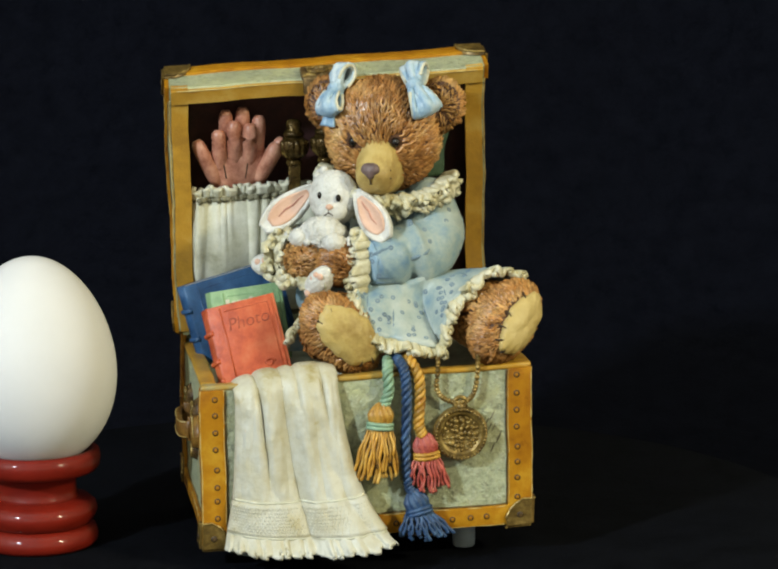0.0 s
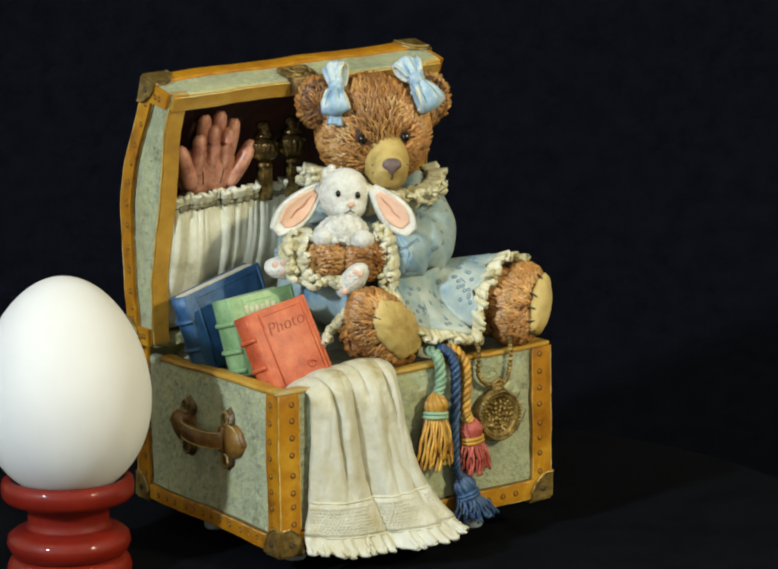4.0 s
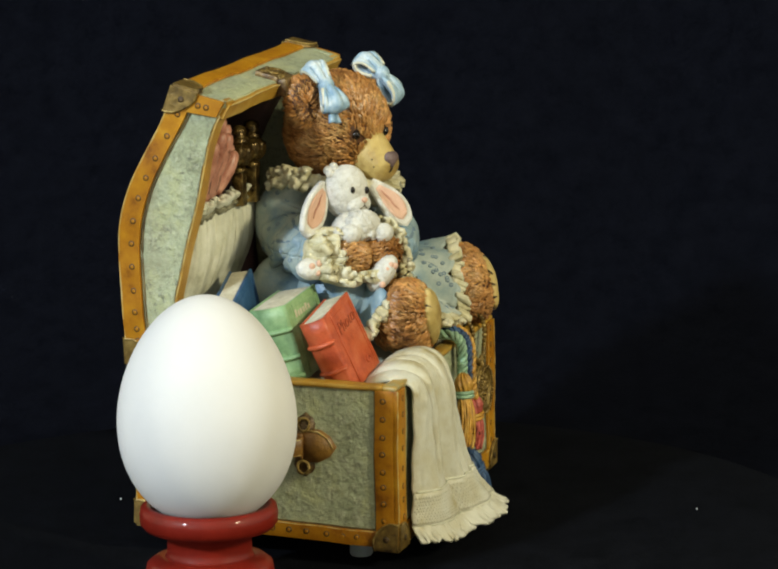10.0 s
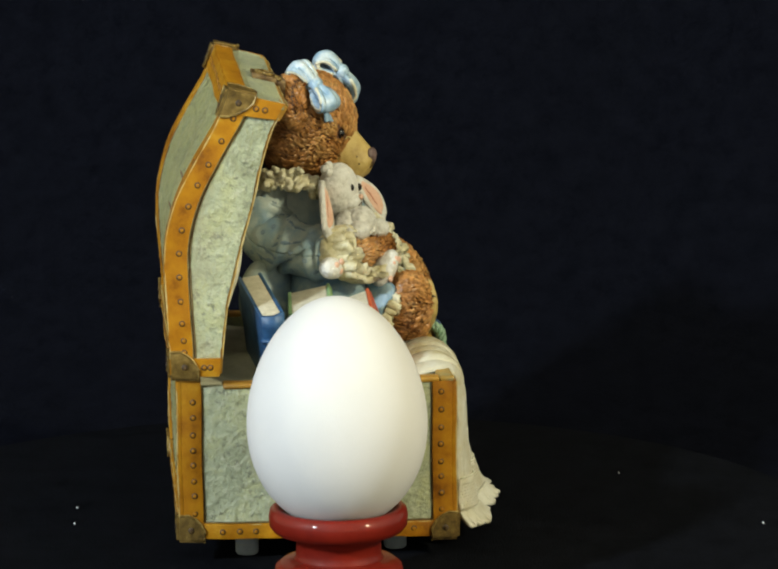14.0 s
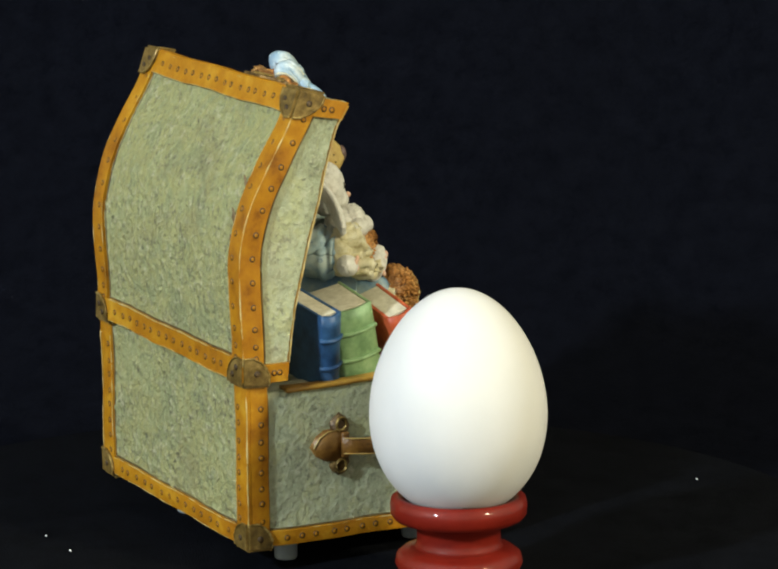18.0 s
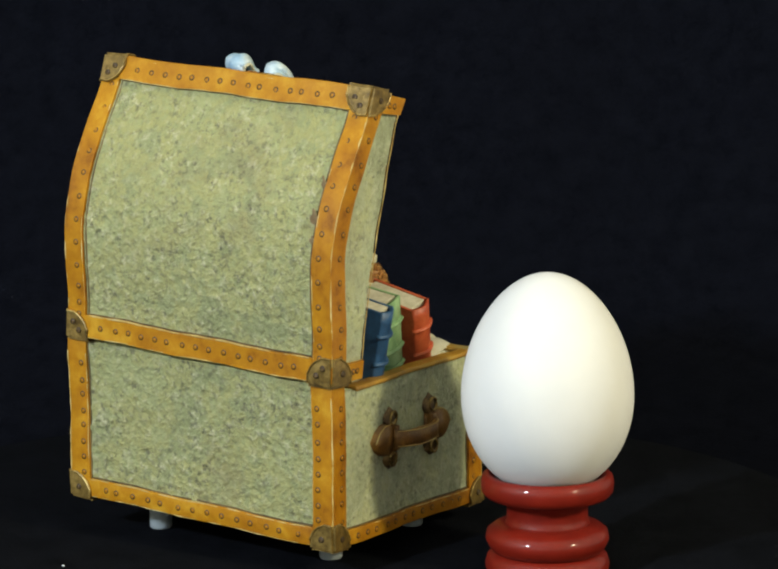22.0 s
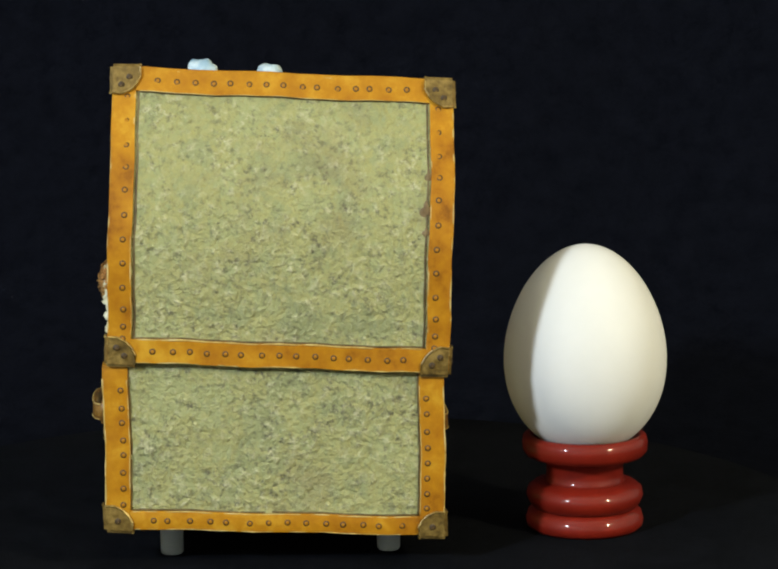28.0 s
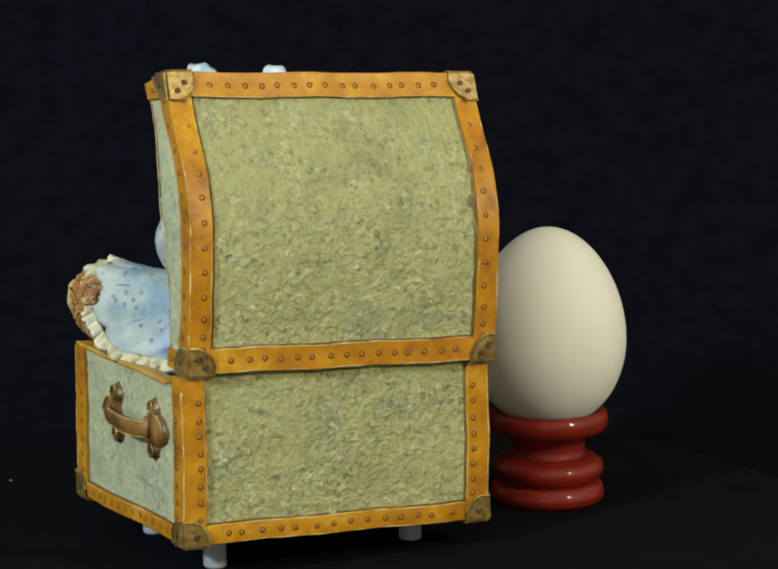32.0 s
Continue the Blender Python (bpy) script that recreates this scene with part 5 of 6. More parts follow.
def rabbit():
    t = thing("plush_rabbit", (0, -13, 71), "small white plush rabbit with pink-lined ears, held by the bear", "toy rabbit")
    R = rot(0, 0, -23)
    C = Vector((5.9, -8.3, 91.8))
    rng = random.Random(21)
    bm = bmesh.new()
    ball(bm, C, (6.7, 5.2, 7.1), R, 36, 26, lambda d: 1 + 0.05 * max(0, -d.z) + 0.014 * math.sin(27 * d.x + 9 * d.y) * math.sin(25 * d.z))
    ball(bm, (5.1, -11.6, 88.7), (4.4, 2.9, 2.9), R, 20, 14)
    head = part("head", bm, WHITE, t)
    bm = bmesh.new()
    for p in ((2.6, -4.5, 97.6), (3.6, -5.6, 98.4), (2.0, -5.4, 96.8)):
        ball(bm, p, 1.3, None, 10, 8)
    part("topknot", bm, WHITE, head)
    for e in ((1.9, -11.7, 92.7), (6.4, -14.1, 92.2)):
        bm = bmesh.new()
        ball(bm, Vector(e) + Vector((0.0, 0.25, 0)), (0.72, 0.8, 1.0), R, 12, 10)
        part("eye", bm, EYE_M, head, "tiny black eye")
    bm = bmesh.new()
    ball(bm, (4.0, -14.1, 89.9), (1.05, 0.7, 0.8), R, 14, 10, lambda d: 1 - 0.3 * max(0, -d.z) * abs(d.x))
    part("nose", bm, PINK, head, "pink nose")
    bm = bmesh.new()
    tube(bm, [C + R @ Vector(p) for p in ((0.35, -6.2, -2.4), (0.35, -6.2, -3.3), (-0.9, -5.9, -4.1))], 0.2, 5)
    tube(bm, [C + R @ Vector(p) for p in ((0.35, -6.2, -3.3), (1.5, -5.9, -4.1))], 0.2, 5)
    part("mouth", bm, DARKLINE, head)
    for a, b, wd, nr in (((1.6, -4.0, 94.2), (-12.6, -3.6, 83.0), 4.4, (-0.30, -0.92, 0.2)), ((11.0, -13.6, 94.0), (17.8, -21.8, 82.2), 4.4, (-0.45, -0.75, 0.3))):
        a, b, nr = Vector(a), Vector(b), Vector(nr).normalized()
        d = b - a
        w = d.cross(nr).normalized()
        nr = w.cross(d).normalized()

        def leaf(scale, off):
            def fn(u, v):
                k = math.sin(math.pi * min(1, (0.10 + 0.86 * u))) ** 0.62 * (0.55 + 0.65 * u)
                x = (v - 0.5) * 2
                s = 0.5 + (u - 0.5) * scale
                return a + d * s + w * wd * k * x * scale + nr * (off + 1.0 * x * x * k - 0.4)
            return fn
        bm = bmesh.new()
        sheet(bm, leaf(1.0, 0.0), 20, 12, 1.5)
        ear = part("ear", bm, WHITE, t, "white ear with pink lining")
        bm = bmesh.new()
        sheet(bm, leaf(0.72, 0.55), 16, 8, 0.7)
        part("ear_lining", bm, PINK, ear, "peach pink ear lining")
        bm = bmesh.new()
        tube(bm, [Vector(leaf(0.72, 0.62)(0.12 + 0.06 * k, 0.5 + 0.03 * math.sin(k))) + nr * 0.36 for k in range(12)], [0.1 + 0.16 * math.sin(math.pi * k / 11) for k in range(12)], 6)
        part("ear_crease", bm, GLOVE, ear, "darker crease down the ear lining")
    def tufty(d):
        return 1 + 0.045 * math.sin(19 * d.x + 5 * d.z) * math.sin(17 * d.z + 7 * d.y) + 0.03 * math.sin(31 * d.y + 23 * d.x)
    bm = bmesh.new()
    ball(bm, (2.5, -11.0, 80.5), (7.4, 4.6, 6.5), R, 36, 26, tufty)
    ball(bm, (2.2, -13.8, 83.2), (6.2, 4.0, 4.4), R, 56, 30, lambda d: tufty(d) - 0.06 * abs(math.sin(9 * d.x + 1.5 * d.z)) ** 8)
    part("body", bm, WHITE, t)
    bm = bmesh.new()
    ruffle(bm, [(-6.4, -8.4, 83.6), (-3.6, -12.0, 82.8), (0.4, -15.6, 82.4), (4.6, -17.6, 82.0), (9.0, -18.2, 82.6)], ((-0.4, -0.6, -0.8), (-0.1, -0.6, -0.8)), 2.4, 0.7, 9, 1.2)
    part("chest_fringe", bm, WHITE, t, "tufted white chest fringe")
    for c, r, rz in (((-3.6, -12.8, 81.9), (2.9, 2.8, 2.7), -40), ((4.6, -18.9, 81.2), (2.9, 2.8, 2.7), -20)):
        bm = bmesh.new()
        ball(bm, c, r, rot(0, 0, rz), 30, 18, lambda d: (1 - 0.14 * max(0, -d.z - 0.1) * math.cos(d.x * 9.5) ** 6 * max(0, -d.y + 0.4)) * (1 + 0.03 * math.sin(17 * d.x + 9 * d.z)))
        part("forepaw", bm, WHITE, t)
    for c, r, Rf, pads, nr in (((-11.6, -4.8, 73.6), (3.0, 2.9, 4.6), axes((-0.8, 0.5, 0.12), (0.3, 0.5, 0.8)), ((-1.3, 0.9), (0.9, 1.5), (0.4, -0.9)), (-0.62, -0.76, 0.1)),
                               ((0.6, -20.0, 71.2), (3.6, 3.0, 5.6), axes((0.42, -0.45, 0.78), (0.8, 0.3, 0)), ((-1.7, -2.3), (1.0, 2.6), (2.2, 2.3), (0.0, 1.6)), (-0.62, -0.76, -0.05))):
        bm = bmesh.new()
        ball(bm, c, r, Rf, 24, 16, lambda d: 1 + 0.03 * math.sin(15 * d.x) * math.sin(13 * d.z))
        foot = part("foot", bm, WHITE, t, "white plush foot")
        bm = bmesh.new()
        nr = Vector(nr).normalized()
        sx = nr.cross(Vector((0, 0, 1))).normalized() * -1
        for px, pz in pads:
            ball(bm, Vector(c) + nr * (2.55 if c[0] < -5 else 2.9) + sx * px + Vector((0, 0, pz)), (0.95, 0.55, 0.9), rot(0, 0, math.degrees(math.atan2(nr.y, nr.x)) + 90), 10, 8)
        part("pads", bm, PINK, foot, "pink foot pads")


rabbit()


# ---- books ----
def book(name, label, tl, u, v, thick, cover, title):
    u, v = Vector(u), Vector(v)
    W, Hh = u.length, v.length
    ux = u.normalized()
    vz = (v - ux * v.dot(ux)).normalized()
    nb = ux.cross(vz).normalized()
    if nb.y < 0:
        nb = -nb
    M = basis(tl, ux, nb, -vz)
    t = thing(name, M @ Vector((W / 2, thick / 2, -Hh)), label, "book", "books in the trunk")
    for nm, y0, y1 in (("front_cover", 0, 0.9), ("back_cover", thick - 0.9, thick)):
        bm = bmesh.new()
        block(bm, (0, y0, -Hh), (W, y1, 0), 0.35, None, M)
        sharp(part(nm, bm, cover, t))
    bm = bmesh.new()
    block(bm, (0.8, 0.9, -Hh + 0.8), (W - 0.9, thick - 0.9, -0.2), 0.2, None, M)
    part("page_block", bm, PAGES, t, "cream page block")
    bm = bmesh.new()
    sheet(bm, lambda a, b: M @ Vector((0.3 - 1.5 * math.sin(math.pi * a), 0.25 + (thick - 0.5) * a, -Hh * b)), 10, 6, 0.9)
    spine = part("spine", bm, cover, t)
    for k in (0.32, 0.68, 0.93):
        bm = bmesh.new()
        tube(bm, [M @ Vector((0.1 - 1.75 * math.sin(math.pi * a / 8), -0.1 + (thick + 0.2) * a / 8, -Hh * k)) for a in range(9)], 0.85, 8, 0.8)
        part("spine_rib", bm, cover, spine)
    bm = bmesh.new()
    tube(bm, [M @ Vector((3.2, -0.05, -0.8)), M @ Vector((3.2, -0.05, -Hh + 0.8))], 0.22, 6)
    tube(bm, [M @ Vector((W - 0.9, -0.05, -0.9)), M @ Vector((W - 0.9, -0.05, -Hh + 0.8))], 0.2, 6)
    tube(bm, [M @ Vector((4.2, -0.02, -1.8)), M @ Vector((W - 2, -0.02, -1.8)), M @ Vector((W - 2, -0.02, -Hh + 1.8))], 0.14, 5)
    part("hinge_line", bm, cover, t)
    return t, M, W, Hh


INK = material("faded_brown_ink", [(0.21, 0.04, 0.02), (0.36, 0.07, 0.03)], 600, 0.6, bump=0)


def books():
    t, M, W, Hh = book("photo_album", "red leather photo album leaning in the trunk", (-28.2, -14.2, 64.2), (17.3, -0.2, 3.9), (4.2, -7.4, -19.2), 7.4, RED, True)
    cu = bpy.data.curves.new("title", "FONT")
    cu.body, cu.size, cu.extrude, cu.shear, cu.offset = "Photo", 1.0, 0.02, 0.15, -0.02
    ob = bpy.data.objects.new("title", cu)
    scene.collection.objects.link(ob)
    me = bpy.data.meshes.new_from_object(ob.evaluated_get(bpy.context.evaluated_depsgraph_get()))
    bpy.data.objects.remove(ob)
    b = bmesh.new()
    b.from_mesh(me)
    xs = [q.co.x for q in b.verts]
    k = 10.6 / (max(xs) - min(xs))
    for q in b.verts:
        q.co = M @ Vector((4.6 + (q.co.x - min(xs)) * k, -0.08 - q.co.z * k, -7.2 + q.co.y * k * 1.05 + 0.04 * (q.co.x - min(xs)) * k))
    part("title", b, INK, t, "hand-lettered dark title", smooth=False)
    bm = bmesh.new()
    tube(bm, [M @ Vector((W - 5.2 + 1.5 * math.cos(a * 0.5) * (1 - a * 0.05), -0.1, -Hh + 3.6 + 0.8 * math.sin(a * 0.5))) for a in range(14)], 0.3, 6)
    part("flourish", bm, RED, t, "small moulded curl")
    t, M, W, Hh = book("green_book", "sage green book with ribbed spine standing behind the album", (-26.6, -3.2, 66.6), (18.4, -1.2, 2.6), (2.4, -4.6, -19.6), 11.2, SAGE, False)
    bm = bmesh.new()
    for i, (x, h) in enumerate(((3.6, 2.0), (5.2, 1.4), (6.6, 1.5), (8.2, 1.4), (9.8, 1.9), (11.4, 1.3))):
        block(bm, (x, -0.12, -4.6), (x + 1.0, 0.1, -4.6 + h), 0.05, None, M)
    part("title_bars", bm, PAGES, t, "illegible pale lettering")
    book("blue_book", "dark blue book with a ribbed spine", (-32.8, 9.2, 66.2), (25.0, 4.2, 6.2), (6.2, -2.2, -20.5), 6.4, BLUE, False)


books()


# ---- draped cloth ----
def towel():
    t = thing("towel", (-8, -40, 3), "cream towel draped over the trunk's front edge in folds", "towel")
    prof = spline([(-21.5, 48.0, 0), (-25.5, 51.0, 0), (-30.0, 52.2, 0), (-33.8, 51.4, 0), (-35.7, 48.6, 0), (-36.2, 43, 0), (-36.3, 34, 0), (-36.3, 25, 0), (-36.4, 17.5, 0), (-36.6, 12, 0), (-36.8, 7.6, 0)], 60)

    def lobe(q):
        return abs(math.sin(math.pi * min(1.0, max(0.0, q)))) ** 0.5

    def fold(x, s=0.5):
        mid = 0.43 + 0.09 * min(1.0, s * 1.2)
        if x < mid:
            q = x / mid
            f = 0.95 * lobe(q) - 1.0 * math.exp(-((q - 0.40 - 0.22 * s) / 0.06) ** 2) * max(0.0, min(1.0, 1 - (s - 0.55) / 0.22)) + 0.10 * math.sin(9 * q + 5 * s)
        else:
            q = (x - mid) / (1 - mid)
            f = 1.05 * lobe(q) - 0.9 * math.exp(-((q - 0.72) / 0.05) ** 2) * math.exp(-((s - 0.42) / 0.12) ** 2) - 0.34 * math.exp(-((q - 0.62 - 0.5 * (s - 0.6)) / 0.09) ** 2) * max(0, min(1, 4 * (s - 0.45))) - 0.5 * math.exp(-((q - 0.26) / 0.06) ** 2) * max(0.0, min(1.0, 1 - (s - 0.35) / 0.2)) + 0.06 * math.sin(14 * q + 6 * s)
        return f + 0.16 * (abs(math.sin(math.pi * (5.3 * x + 0.5 * s + 0.25 * math.sin(7 * s + 9 * x)))) ** 0.7 - 0.6) * max(0.0, min(1.0, 1.25 - s))

    def cloth(x, s):
        """x across, s down the cloth."""
        i = s * 60
        k = min(int(i), 59)
        p = prof[k].lerp(prof[k + 1], i - k)
        flare = max(0.0, (s - 0.42) / 0.58)
        left = -22.8 + 0.8 * s - 4.0 * flare ** 2.2
        right = 2.6 + 1.6 * s + 13.4 * flare ** 1.7
        out = max(0, min(1, (s - 0.3) / 0.2))
        f = fold(x, s)
        push = 3.5 * f * (0.7 + 0.3 * min(1, x * 2.5)) - 0.6 + (1.2 * (s - 0.4) + 9.6 * flare ** 2.0) * max(0, x) ** 0.8 * out
        drop = -2.6 * (1 - min(1.0, 1.9 * x)) ** 1.4 * (1 - out)
        lip = 0.042 * (left + (right - left) * x - 10) * (1 - flare)
        return Vector((left + (right - left) * x + 0.3 * math.cos(2 * math.pi * x * 3.4) * out, p.x - push * out, p.y + 1.3 * (f - 0.8) * (1 - out) + drop + lip + flare * (0.9 * x * x - 1.2 * math.sin(math.pi * x)))) + Vector((0, -1, 0)) * (0.45 * noise.noise(Vector((x * 9, s * 11, 1))) + 0.25 * noise.noise(Vector((x * 24, s * 26, 5)))) * out
    bm = bmesh.new()
    sheet(bm, lambda u, v: cloth(u, v * 0.78), 120, 60, 1.2)
    part("cloth", bm, TOWEL, t)
    bm = bmesh.new()
    sheet(bm, lambda u, v: cloth(u, 0.775 + v * 0.15) + Vector((0, -0.35, 0)), 120, 8, 1.5)
    hem = part("hem_band", bm, TOWEL, t, "woven diamond-textured hem band")
    # raised knots of the weave
    bm = bmesh.new()
    for i in range(46):
        for j in range(9):
            p = cloth((i + 0.5 * (j % 2) + 0.4) / 47, 0.792 + 0.115 * j / 8)
            nn = (cloth(min(1, (i + 1.5) / 47), 0.85) - cloth(max(0, (i - 0.5) / 47), 0.85)).cross(Vector((0, 0, 1)))
            o = nn.normalized() * 0.78 + Vector((0, -0.35, 0))
            ex = nn.cross(Vector((0, 0, 1))).normalized()
            vs = [bm.verts.new(p + o + Vector(q)) for q in (ex * 0.36, (0, 0, 0.5), ex * -0.36, (0, 0, -0.5))]
            c = bm.verts.new(p + o + nn.normalized() * 0.2)
            for q in range(4):
                bm.faces.new((vs[q], vs[(q + 1) % 4], c))
    tagged(part("weave", bm, TOWEL, hem, smooth=False), kind="stuff")
    bm = bmesh.new()
    edge = [cloth(i / 24, 0.925) + Vector((0, -0.3, 0)) for i in range(25)]
    crest = spline(edge, 260)

    def frill(u, v):
        """Soft crumpled gathers, flatter than a comb, curling forward at the lip."""
        p = crest[round(u * 260)]
        o = Vector((-0.15, -0.50, -0.88)).lerp(Vector((0.55, -0.55, -0.60)), u ** 1.5).normalized()
        a = 2 * math.pi * (14 * u + 0.9 * noise.noise(Vector((u * 9, 3.1, 0))) + 0.12 * v * noise.noise(Vector((u * 30, 7.7, v))))
        wave = math.sin(a) * (0.6 + 0.5 * noise.noise(Vector((u * 17, 1.3, 2)))) + 0.45 * noise.noise(Vector((u * 46, v * 2.2, 5)))
        reach = 5.2 * (1 + 0.16 * noise.noise(Vector((u * 12, 0.4, 8))) + 0.10 * math.sin(a + 0.8))
        return p + o * reach * v + Vector((0.1, -0.9, 0.35)) * (1.0 * wave * (0.25 + 0.75 * v) + 0.9 * v * v) + Vector((0.3 * math.sin(2 * a) * v, 0, 0))
    sheet(bm, frill, 260, 8, 1.1)
    part("frill", bm, TOWEL, t, "gathered cream frill")
    # yellow-brown tubes in the grooves: wash, plus fold shade painted in
    bm = bmesh.new()
    for x0, x1, s0, s1 in ((0.455, 0.52, 0.30, 0.92), (0.20, 0.29, 0.28, 0.66), (0.82, 0.84, 0.34, 0.52)):
        pts = []
        for k in range(15):
            s_ = s0 + (s1 - s0) * k / 14
            x_ = (0.43 + 0.09 * min(1.0, s_ * 1.2)) if x0 == 0.455 else x0 + (x1 - x0) * k / 14
            pts.append(cloth(x_, s_) + Vector((0, -0.62, 0)))
        tube(bm, pts, [0.14 + (0.42 if x0 < 0.5 else 0.24) * math.sin(math.pi * k / 14) for k in range(15)], 6)
    part("fold_shade", bm, CREAMSHADE, t, "yellowed wash and painted shade in the folds")
    for s in (0.77, 0.925):
        bm = bmesh.new()
        tube(bm, [cloth(i / 60, s) + Vector((0, -1.0, 0)) for i in range(61)], 0.3, 6)
        part("seam", bm, GREYCLOTH, t, "darker seam line")


towel()


def pocket():
    t = thing("gathered_pocket", (-10, 22, 62), "gathered grey-white cloth pocket hung inside the lid", "cloth pocket")
    def fn(u, v):
        x = -29.7 + 40.2 * u
        z = 89.6 + 0.06 * (x + 10) - 34 * v
        y = depth(FRONT, z) + 1.4 + 1.4 * v - 2.6 * math.sin(math.pi * min(1, v * 1.2))
        a = u * 48 + 2.2 * math.sin(u * 11 + 0.8 * v) + 1.3 * math.sin(u * 29)
        tight = math.exp(-v * 5)
        return (x, y - 1.2 * math.sin(math.pi * v) + 1.15 * math.sin(a) * (0.45 + 0.55 * tight) * (0.6 + 0.4 * math.sin(u * 17 + 1)) + 0.5 * math.sin(2.6 * a + 1) * tight + 0.7 * math.sin(u * 13 + 2) * v, z)
    bm = bmesh.new()
    sheet(bm, fn, 130, 18, 1.2)
    part("cloth", bm, GREYCLOTH, t)
    bm = bmesh.new()
    path = [Vector(fn(i / 12, 0)) + Vector((0, -0.4, 0)) for i in range(13)]
    ruffle(bm, path, (0, -0.45, 0.9), 2.6, 1.1, 13, 1.2, 140)
    part("ruffle", bm, GREYCLOTH, t, "frilled pocket edge")
    # strip that colours in the wash and shaded gather holes under the ruffle
    bm = bmesh.new()
    tube(bm, [Vector(fn(i / 120, 0.03)) + Vector((0, -0.7, 0.1 + 0.35 * math.sin(i * 1.7))) for i in range(121)], [0.75 + 0.4 * math.sin(i * 1.3) * math.sin(i * 0.37) for i in range(121)], 6)
    part("gather_strip", bm, OLIVEWASH, t, "olive-grey strip of wash and shade along the gathers")


pocket()


# ---- tassels ----
def cord(bm, pts, r, pitch=3.0):
    """Three strands twisted round one another along the points."""
    line = spline(pts, 60)
    length = sum((a - b).length for a, b in zip(line, line[1:]))
    for k in range(3):
        out = []
        for i, p in enumerate(line):
            d = (line[min(i + 1, 60)] - line[max(i - 1, 0)]).normalized()
            s = d.cross(Vector((0.3, 1, 0.1))).normalized()
            q = d.cross(s)
            a = 2 * math.pi * (length * i / 60 / pitch + k / 3)
            out.append(p + (s * math.cos(a) + q * math.sin(a)) * r * 0.62)
        tube(bm, out, r * 0.5, 8)


def tassel(name, label, cord_pts, cap, tip, spread, cord_mat, thread_mat, bind_mat, cap_mat, seed, count=12):
    cap, tip = Vector(cap), Vector(tip)
    t = thing(name, tip, label, "tassel", "tassels on the trunk front")
    bm = bmesh.new()
    cord(bm, cord_pts, 1.35, 4.4)
    part("cord", bm, cord_mat, t)
    bm = bmesh.new()
    down = (tip - cap).normalized()
    Rk = axes(-down, (1, 0, 0))
    ball(bm, cap + down * 0.4, (3.1, 2.3, 3.9), Rk, 60, 18, lambda d: (1 - 0.5 * max(0, d.z) * (1 - 0.5 * d.z)) * (1 + 0.10 * math.sin(11 * math.atan2(d.y, d.x) + 4 * d.z)))
    part("knob", bm, cap_mat, t)
    c2 = cap + down * 2.9
    bm = bmesh.new()
    for lvl in (0.0, 0.95):
        tube(bm, [c2 + down * lvl + Rk @ Vector(((2.9 + 0.15 * (a % 2)) * math.cos(a * math.pi / 12), (2.0 + 0.15 * (a % 2)) * math.sin(a * math.pi / 12), 0)) for a in range(24)], [0.52 + 0.12 * (a % 2) for a in range(24)], 8, closed=True)
    part("binding", bm, bind_mat, t)
    rng = random.Random(seed)
    # added dark sheet: wash and shade of the gaps, put into colour
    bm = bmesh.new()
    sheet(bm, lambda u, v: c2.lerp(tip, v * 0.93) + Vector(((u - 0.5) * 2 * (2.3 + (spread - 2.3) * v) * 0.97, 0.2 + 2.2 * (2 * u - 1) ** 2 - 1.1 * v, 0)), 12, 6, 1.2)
    part("fringe_gap_shade", bm, DARKLINE, t, "dark wash and shade painted between the threads")
    bm = bmesh.new()
    for i in range(count):
        f = (i / (count - 1) - 0.5) * 2
        a = c2 + Vector((f * 2.4, -1.1 + 1.3 * f * f, -0.2))
        e = tip + Vector((f * spread + rng.uniform(-0.35, 0.35), -1.7 + 1.7 * f * f, rng.uniform(-0.9, 0.7) + 1.0 * f * f))
        m1 = a.lerp(e, 0.45) + Vector((f * 0.5 + rng.uniform(-0.15, 0.15), -0.9, 0))
        w = 0.88 * spread / count * 1.05
        ph = rng.uniform(0, 6.28)
        pts = [p + Vector((0.22 * math.sin(q * 1.15 + ph) * min(1, q / 4), 0, 0)) for q, p in enumerate(spline([a, m1, e], 12))]
        tube(bm, pts, [0.36 + (w * 0.78 - 0.36) * min(1, q / 8) * (1 if q < 12 else 0.6) for q in range(13)], 8, 1.3)
    for i in range(5):
        f = (i / 4 - 0.5) * 2
        e = tip + Vector((f * spread * 0.9, 0.4 + 0.8 * f * f, 0.5 + rng.uniform(-0.5, 0.5)))
        tube(bm, spline([c2 + Vector((f * 2.0, 0.4, 0)), e], 4), [0.4, 0.5, 0.5, 0.5, 0.3], 6)
    part("fringe", bm, thread_mat, t)


tassel("tassel", "golden yellow tassel on a mint green cord", [(17.0, -30, 52.4), (16.6, -34.2, 52.4), (16.2, -36.6, 50.5), (16.4, -37.0, 45.5), (15.0, -37.4, 42)], (14.3, -37.9, 40.4), (12.6, -39.2, 23.6), 5.6, MINT, YELLOW, MINT, YELLOW, 3)
tassel("tassel", "deep blue tassel on a long blue cord", [(19.0, -29.5, 52.9), (19.4, -34.2, 52.9), (20.6, -36.8, 50), (21.0, -37.0, 42), (20.6, -36.9, 30), (21.2, -36.9, 22), (22.4, -37.2, 18.8)], (23.0, -37.6, 17.6), (25.6, -39.6, 8.0), 7.0, NAVY, NAVY, NAVY, NAVY, 4, 14)
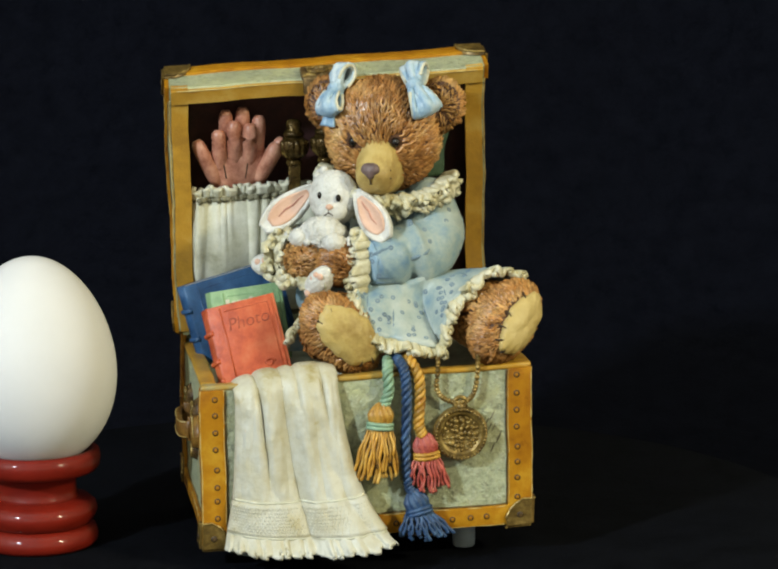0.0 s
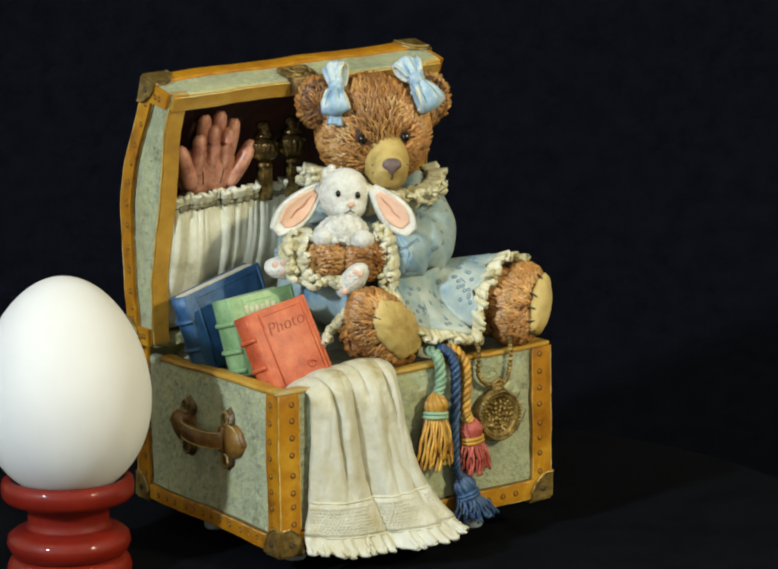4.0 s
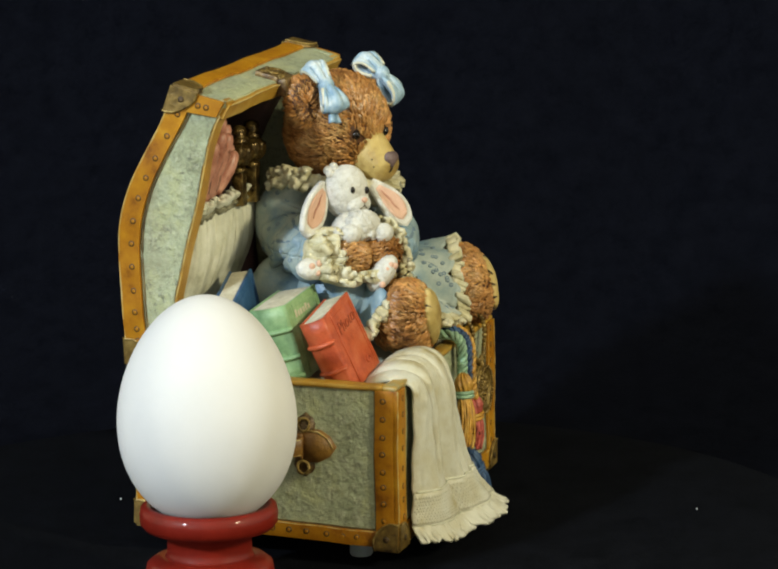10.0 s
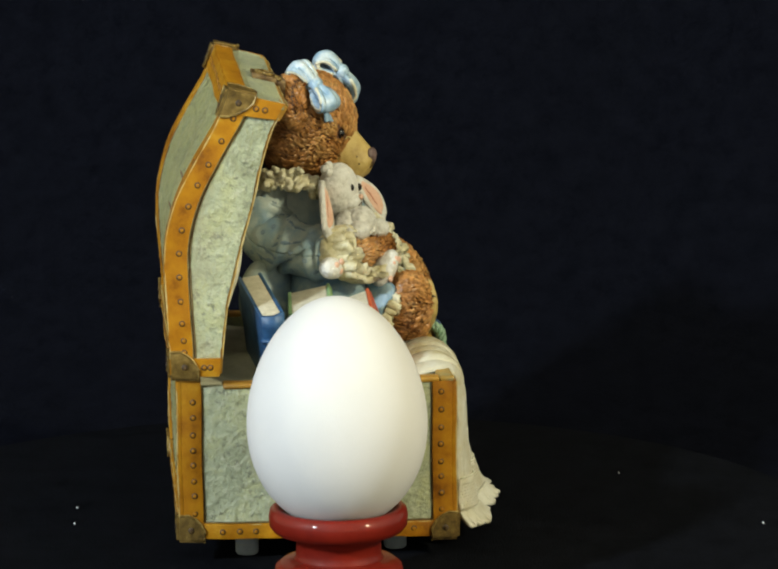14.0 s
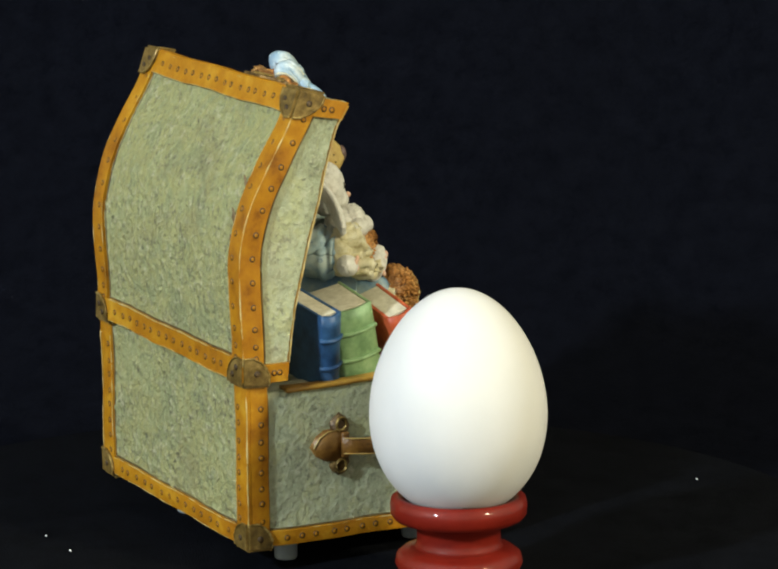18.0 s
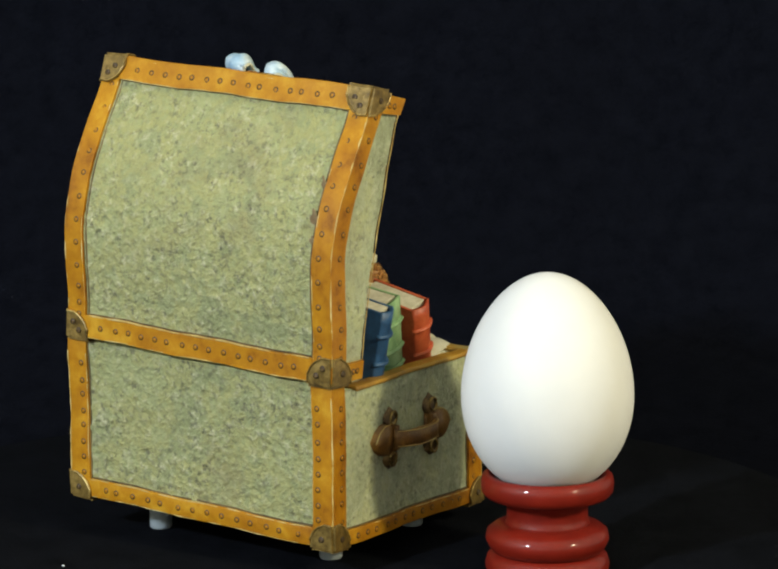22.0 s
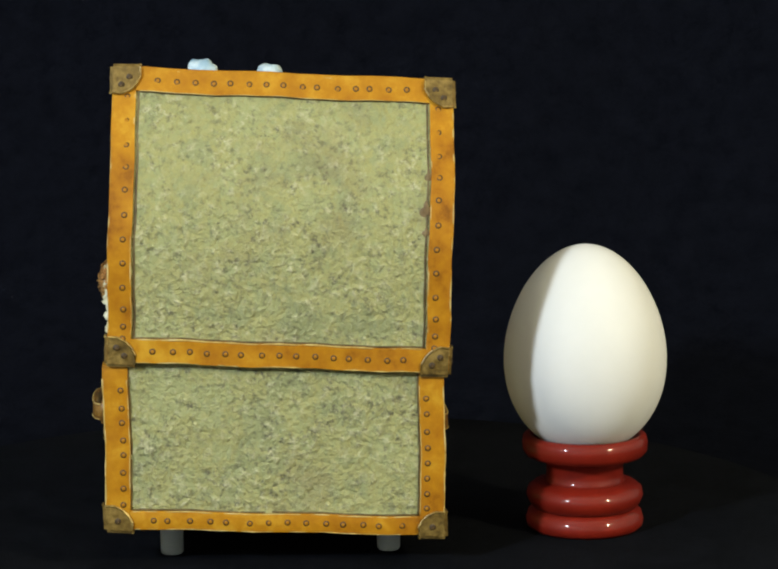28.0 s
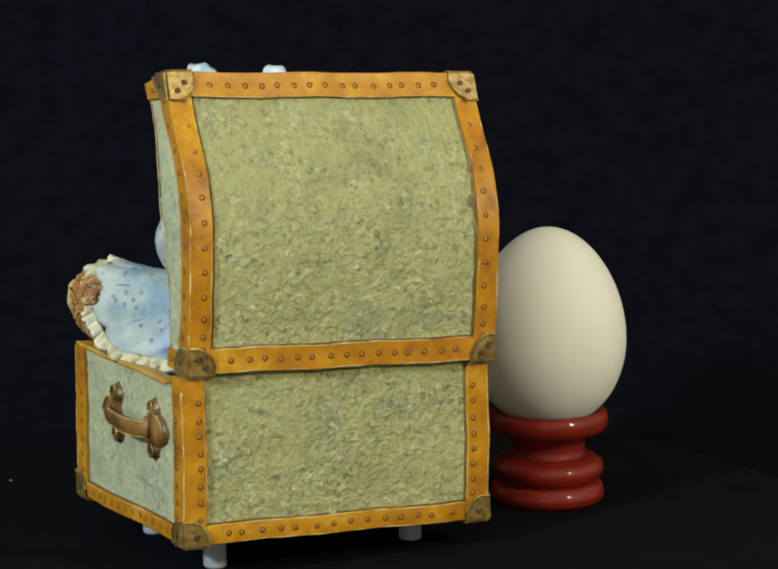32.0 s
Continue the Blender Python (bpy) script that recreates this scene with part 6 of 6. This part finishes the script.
tassel("tassel", "rose red tassel on an ochre cord", [(21.6, -29.5, 53.0), (22.4, -34.2, 52.8), (24.2, -36.6, 49), (24.4, -36.9, 43), (24.0, -37.2, 37), (25.0, -37.5, 34)], (25.6, -37.3, 32.2), (26.8, -37.1, 20.0), 5.4, YELLOW, ROSE, YELLOW, ROSE, 5)


def medallion():
    t = thing("pocket_watch", (34.6, -36.5, 26), "antique gold pocket watch hanging on a bead chain", "pocket watch")
    R = rot(90, 0, 0)
    c = Vector((34.8, -35.6, 34.1))
    M = Matrix.Translation(c) @ R.to_4x4()

    def turned(prof, seg=40):
        bm = bmesh.new()
        lathe(bm, prof, (0, 0, 0), seg)
        for v in bm.verts:
            v.co = M @ v.co
        return bm
    case = part("case", turned([(6.9, -0.6), (7.1, 0.6), (6.9, 1.5), (5.9, 1.9), (5.5, 1.3), (0.1, 1.3)]), GOLD, t)
    part("bezel", turned([(6.9, 1.2), (6.85, 2.0), (6.4, 2.4), (5.9, 2.1), (5.5, 2.2), (5.1, 2.1), (4.7, 1.2)]), GOLD, t)
    bm = bmesh.new()
    rng = random.Random(9)
    for ring, n, r in ((0.0, 1, 0.75), (1.2, 5, 0.72), (2.3, 9, 0.62), (3.4, 13, 0.62), (4.3, 20, 0.42)):
        for k in range(n):
            a = 2 * math.pi * (k + rng.uniform(-0.2, 0.2)) / n
            q = rng.uniform(0.75, 1.2)
            ball(bm, M @ Vector((ring * math.cos(a), ring * math.sin(a), 1.5)), (r * q * 1.3, r * q, r * q * 0.8), rot(90, rng.uniform(0, 180), 0), 8, 6)
    part("relief", bm, GOLD, case, "moulded flower relief")
    bm = bmesh.new()
    for k in range(44):
        a = 2 * math.pi * k / 44
        ball(bm, M @ Vector((6.35 * math.cos(a), 6.35 * math.sin(a), 2.35)), 0.42, None, 6, 5)
    part("beaded_rim", bm, GOLD, case, "beaded gold rim")
    bm = bmesh.new()
    tube(bm, [c + Vector((1.6 * math.cos(a * math.pi / 8), -1.2, 8.0 + 1.5 * math.sin(a * math.pi / 8))) for a in range(16)], 0.55, 8, closed=True)
    ball(bm, c + Vector((0, -1.0, 6.9)), 1.3, None, 10, 8)
    part("bow_ring", bm, GOLD, t)
    path = spline([(29.6, -28, 54.0), (29.4, -34.2, 53.8), (29.1, -36.0, 50.5), (28.9, -36.2, 45.6), (31.0, -36.4, 43.0), (34.6, -36.6, 42.2), (37.4, -36.4, 43.2), (38.8, -36.2, 46), (39.4, -36.0, 51), (39.6, -34.2, 54.2), (39.6, -28, 54.4)], 40)
    for p in path:
        bm = bmesh.new()
        ball(bm, p, 0.72, None, 8, 6)
        part("chain_bead", bm, GOLD, t)


medallion()


# ---- things inside the lid ----
def gloves():
    t = thing("pair_of_gloves", (-18, 22, 88), "pair of dusty pink leather gloves tucked into the lid pocket", "gloves")
    for k, (dy, sc, mir) in enumerate(((0, 1.0, 1), (3.2, 1.06, -1))):
        bm = bmesh.new()
        cx = -17.6 + 0.8 * k
        y = 18.6 + dy
        ball(bm, (cx, y + 0.5, 96.0), (8.6 * sc, 2.9, 8.2), None, 26, 18, lambda d: 1 - 0.12 * max(0, -d.z))
        ball(bm, (cx, y + 1.4, 89.0), (7.0, 2.8, 4.5), None, 18, 10)
        for bx, bz, tx, tz, r in ((-5.4, 92.5, -11.0, 104.2, 2.0), (-4.4, 96, -5.0, 107.0, 2.05), (-0.6, 97, -0.8, 109.4, 2.1), (3.3, 97, 3.5, 108.6, 2.05), (5.8, 92.5, 10.8, 103.0, 2.0)):
            a = Vector((cx + bx * mir, y, bz))
            e = Vector((cx + tx * mir * sc, y - 1.4 - 1.6 * k, tz + (3.6 if k and tz > 105 else 0)))
            m1 = a.lerp(e, 0.55) + Vector((0, -0.9, 0))
            tube(bm, spline([a, m1, e], 8), [r * 0.95, r, r * 1.05, r * 1.02, r, r, r * 0.97, r * 0.85, r * 0.5], 10)
        for q in bm.verts:
            q.co.y += 4.0 - (q.co.z - 90.7) * 0.22
        part("glove", bm, GLOVE, t)
        if k == 0:
            bm = bmesh.new()
            for x in (-3.6, -0.4, 2.8):
                tube(bm, [(cx + x * 0.8, y - 1.95, 93.5), (cx + x * 0.95, y - 2.2, 96.5), (cx + x * 1.1, y - 1.9, 99.2)], 0.2, 5)
            for q in bm.verts:
                q.co.y += 4.0 - (q.co.z - 90.7) * 0.22
            part("stitching", bm, DARKLINE, t, "three stitched seams")


gloves()


# dark brass; its colour also holds the shade inside the lid
CANDLE = material("dark_brass_with_shade", [(0.025, 0.015, 0.004), (0.10, 0.06, 0.015), (0.42, 0.29, 0.09)], 420, 0.24, metal=0.65, bump=0.3)


def candlesticks():
    for x, y, dz in ((-2.2, 18.8, 0.4), (6.2, 18.4, 1.0)):
        t = thing("candlestick", (x, y, 90 + dz), "small antique brass candlestick with a fluted bulb", "candlestick", "candlesticks in the lid")
        bm = bmesh.new()
        block(bm, (x - 1.6, y - 1.6, 88), (x + 1.6, y + 1.6, 97 + dz), 0.3)
        stem = part("stem", bm, CANDLE, t)
        bm = bmesh.new()
        ball(bm, (x, y, 101.6 + dz), (3.9, 3.7, 3.6), None, 60, 18, lambda d: 1 + (0.07 * math.cos(14 * math.atan2(d.y, d.x)) if d.z < 0.35 else -0.03) + 0.06 * math.exp(-((d.z - 0.38) / 0.1) ** 2))
        part("bulb", bm, CANDLE, t)
        bm = bmesh.new()
        lathe(bm, [(2.0, 96.4 + dz), (2.3, 97.2 + dz), (1.7, 98.0 + dz)], (x, y, 0), 20)
        lathe(bm, [(2.6, 104.2 + dz), (3.0, 104.9 + dz), (2.6, 105.6 + dz), (1.9, 106.4 + dz), (2.2, 107.6 + dz), (1.8, 108.6 + dz), (0.8, 109.0 + dz)], (x, y, 0), 20)
        part("socket", bm, CANDLE, t)


candlesticks()


# ---- the turntable and all that stands on it turn together ----
def motions():
    for ob in TURNING:
        at = Matrix.Translation(ob.location)
        walk(ob, [(t, pose(0, 0, 0, 0, 0, turn_at(t) + AXIS_YAW) @ at) for t in range(0, 33)])


motions()
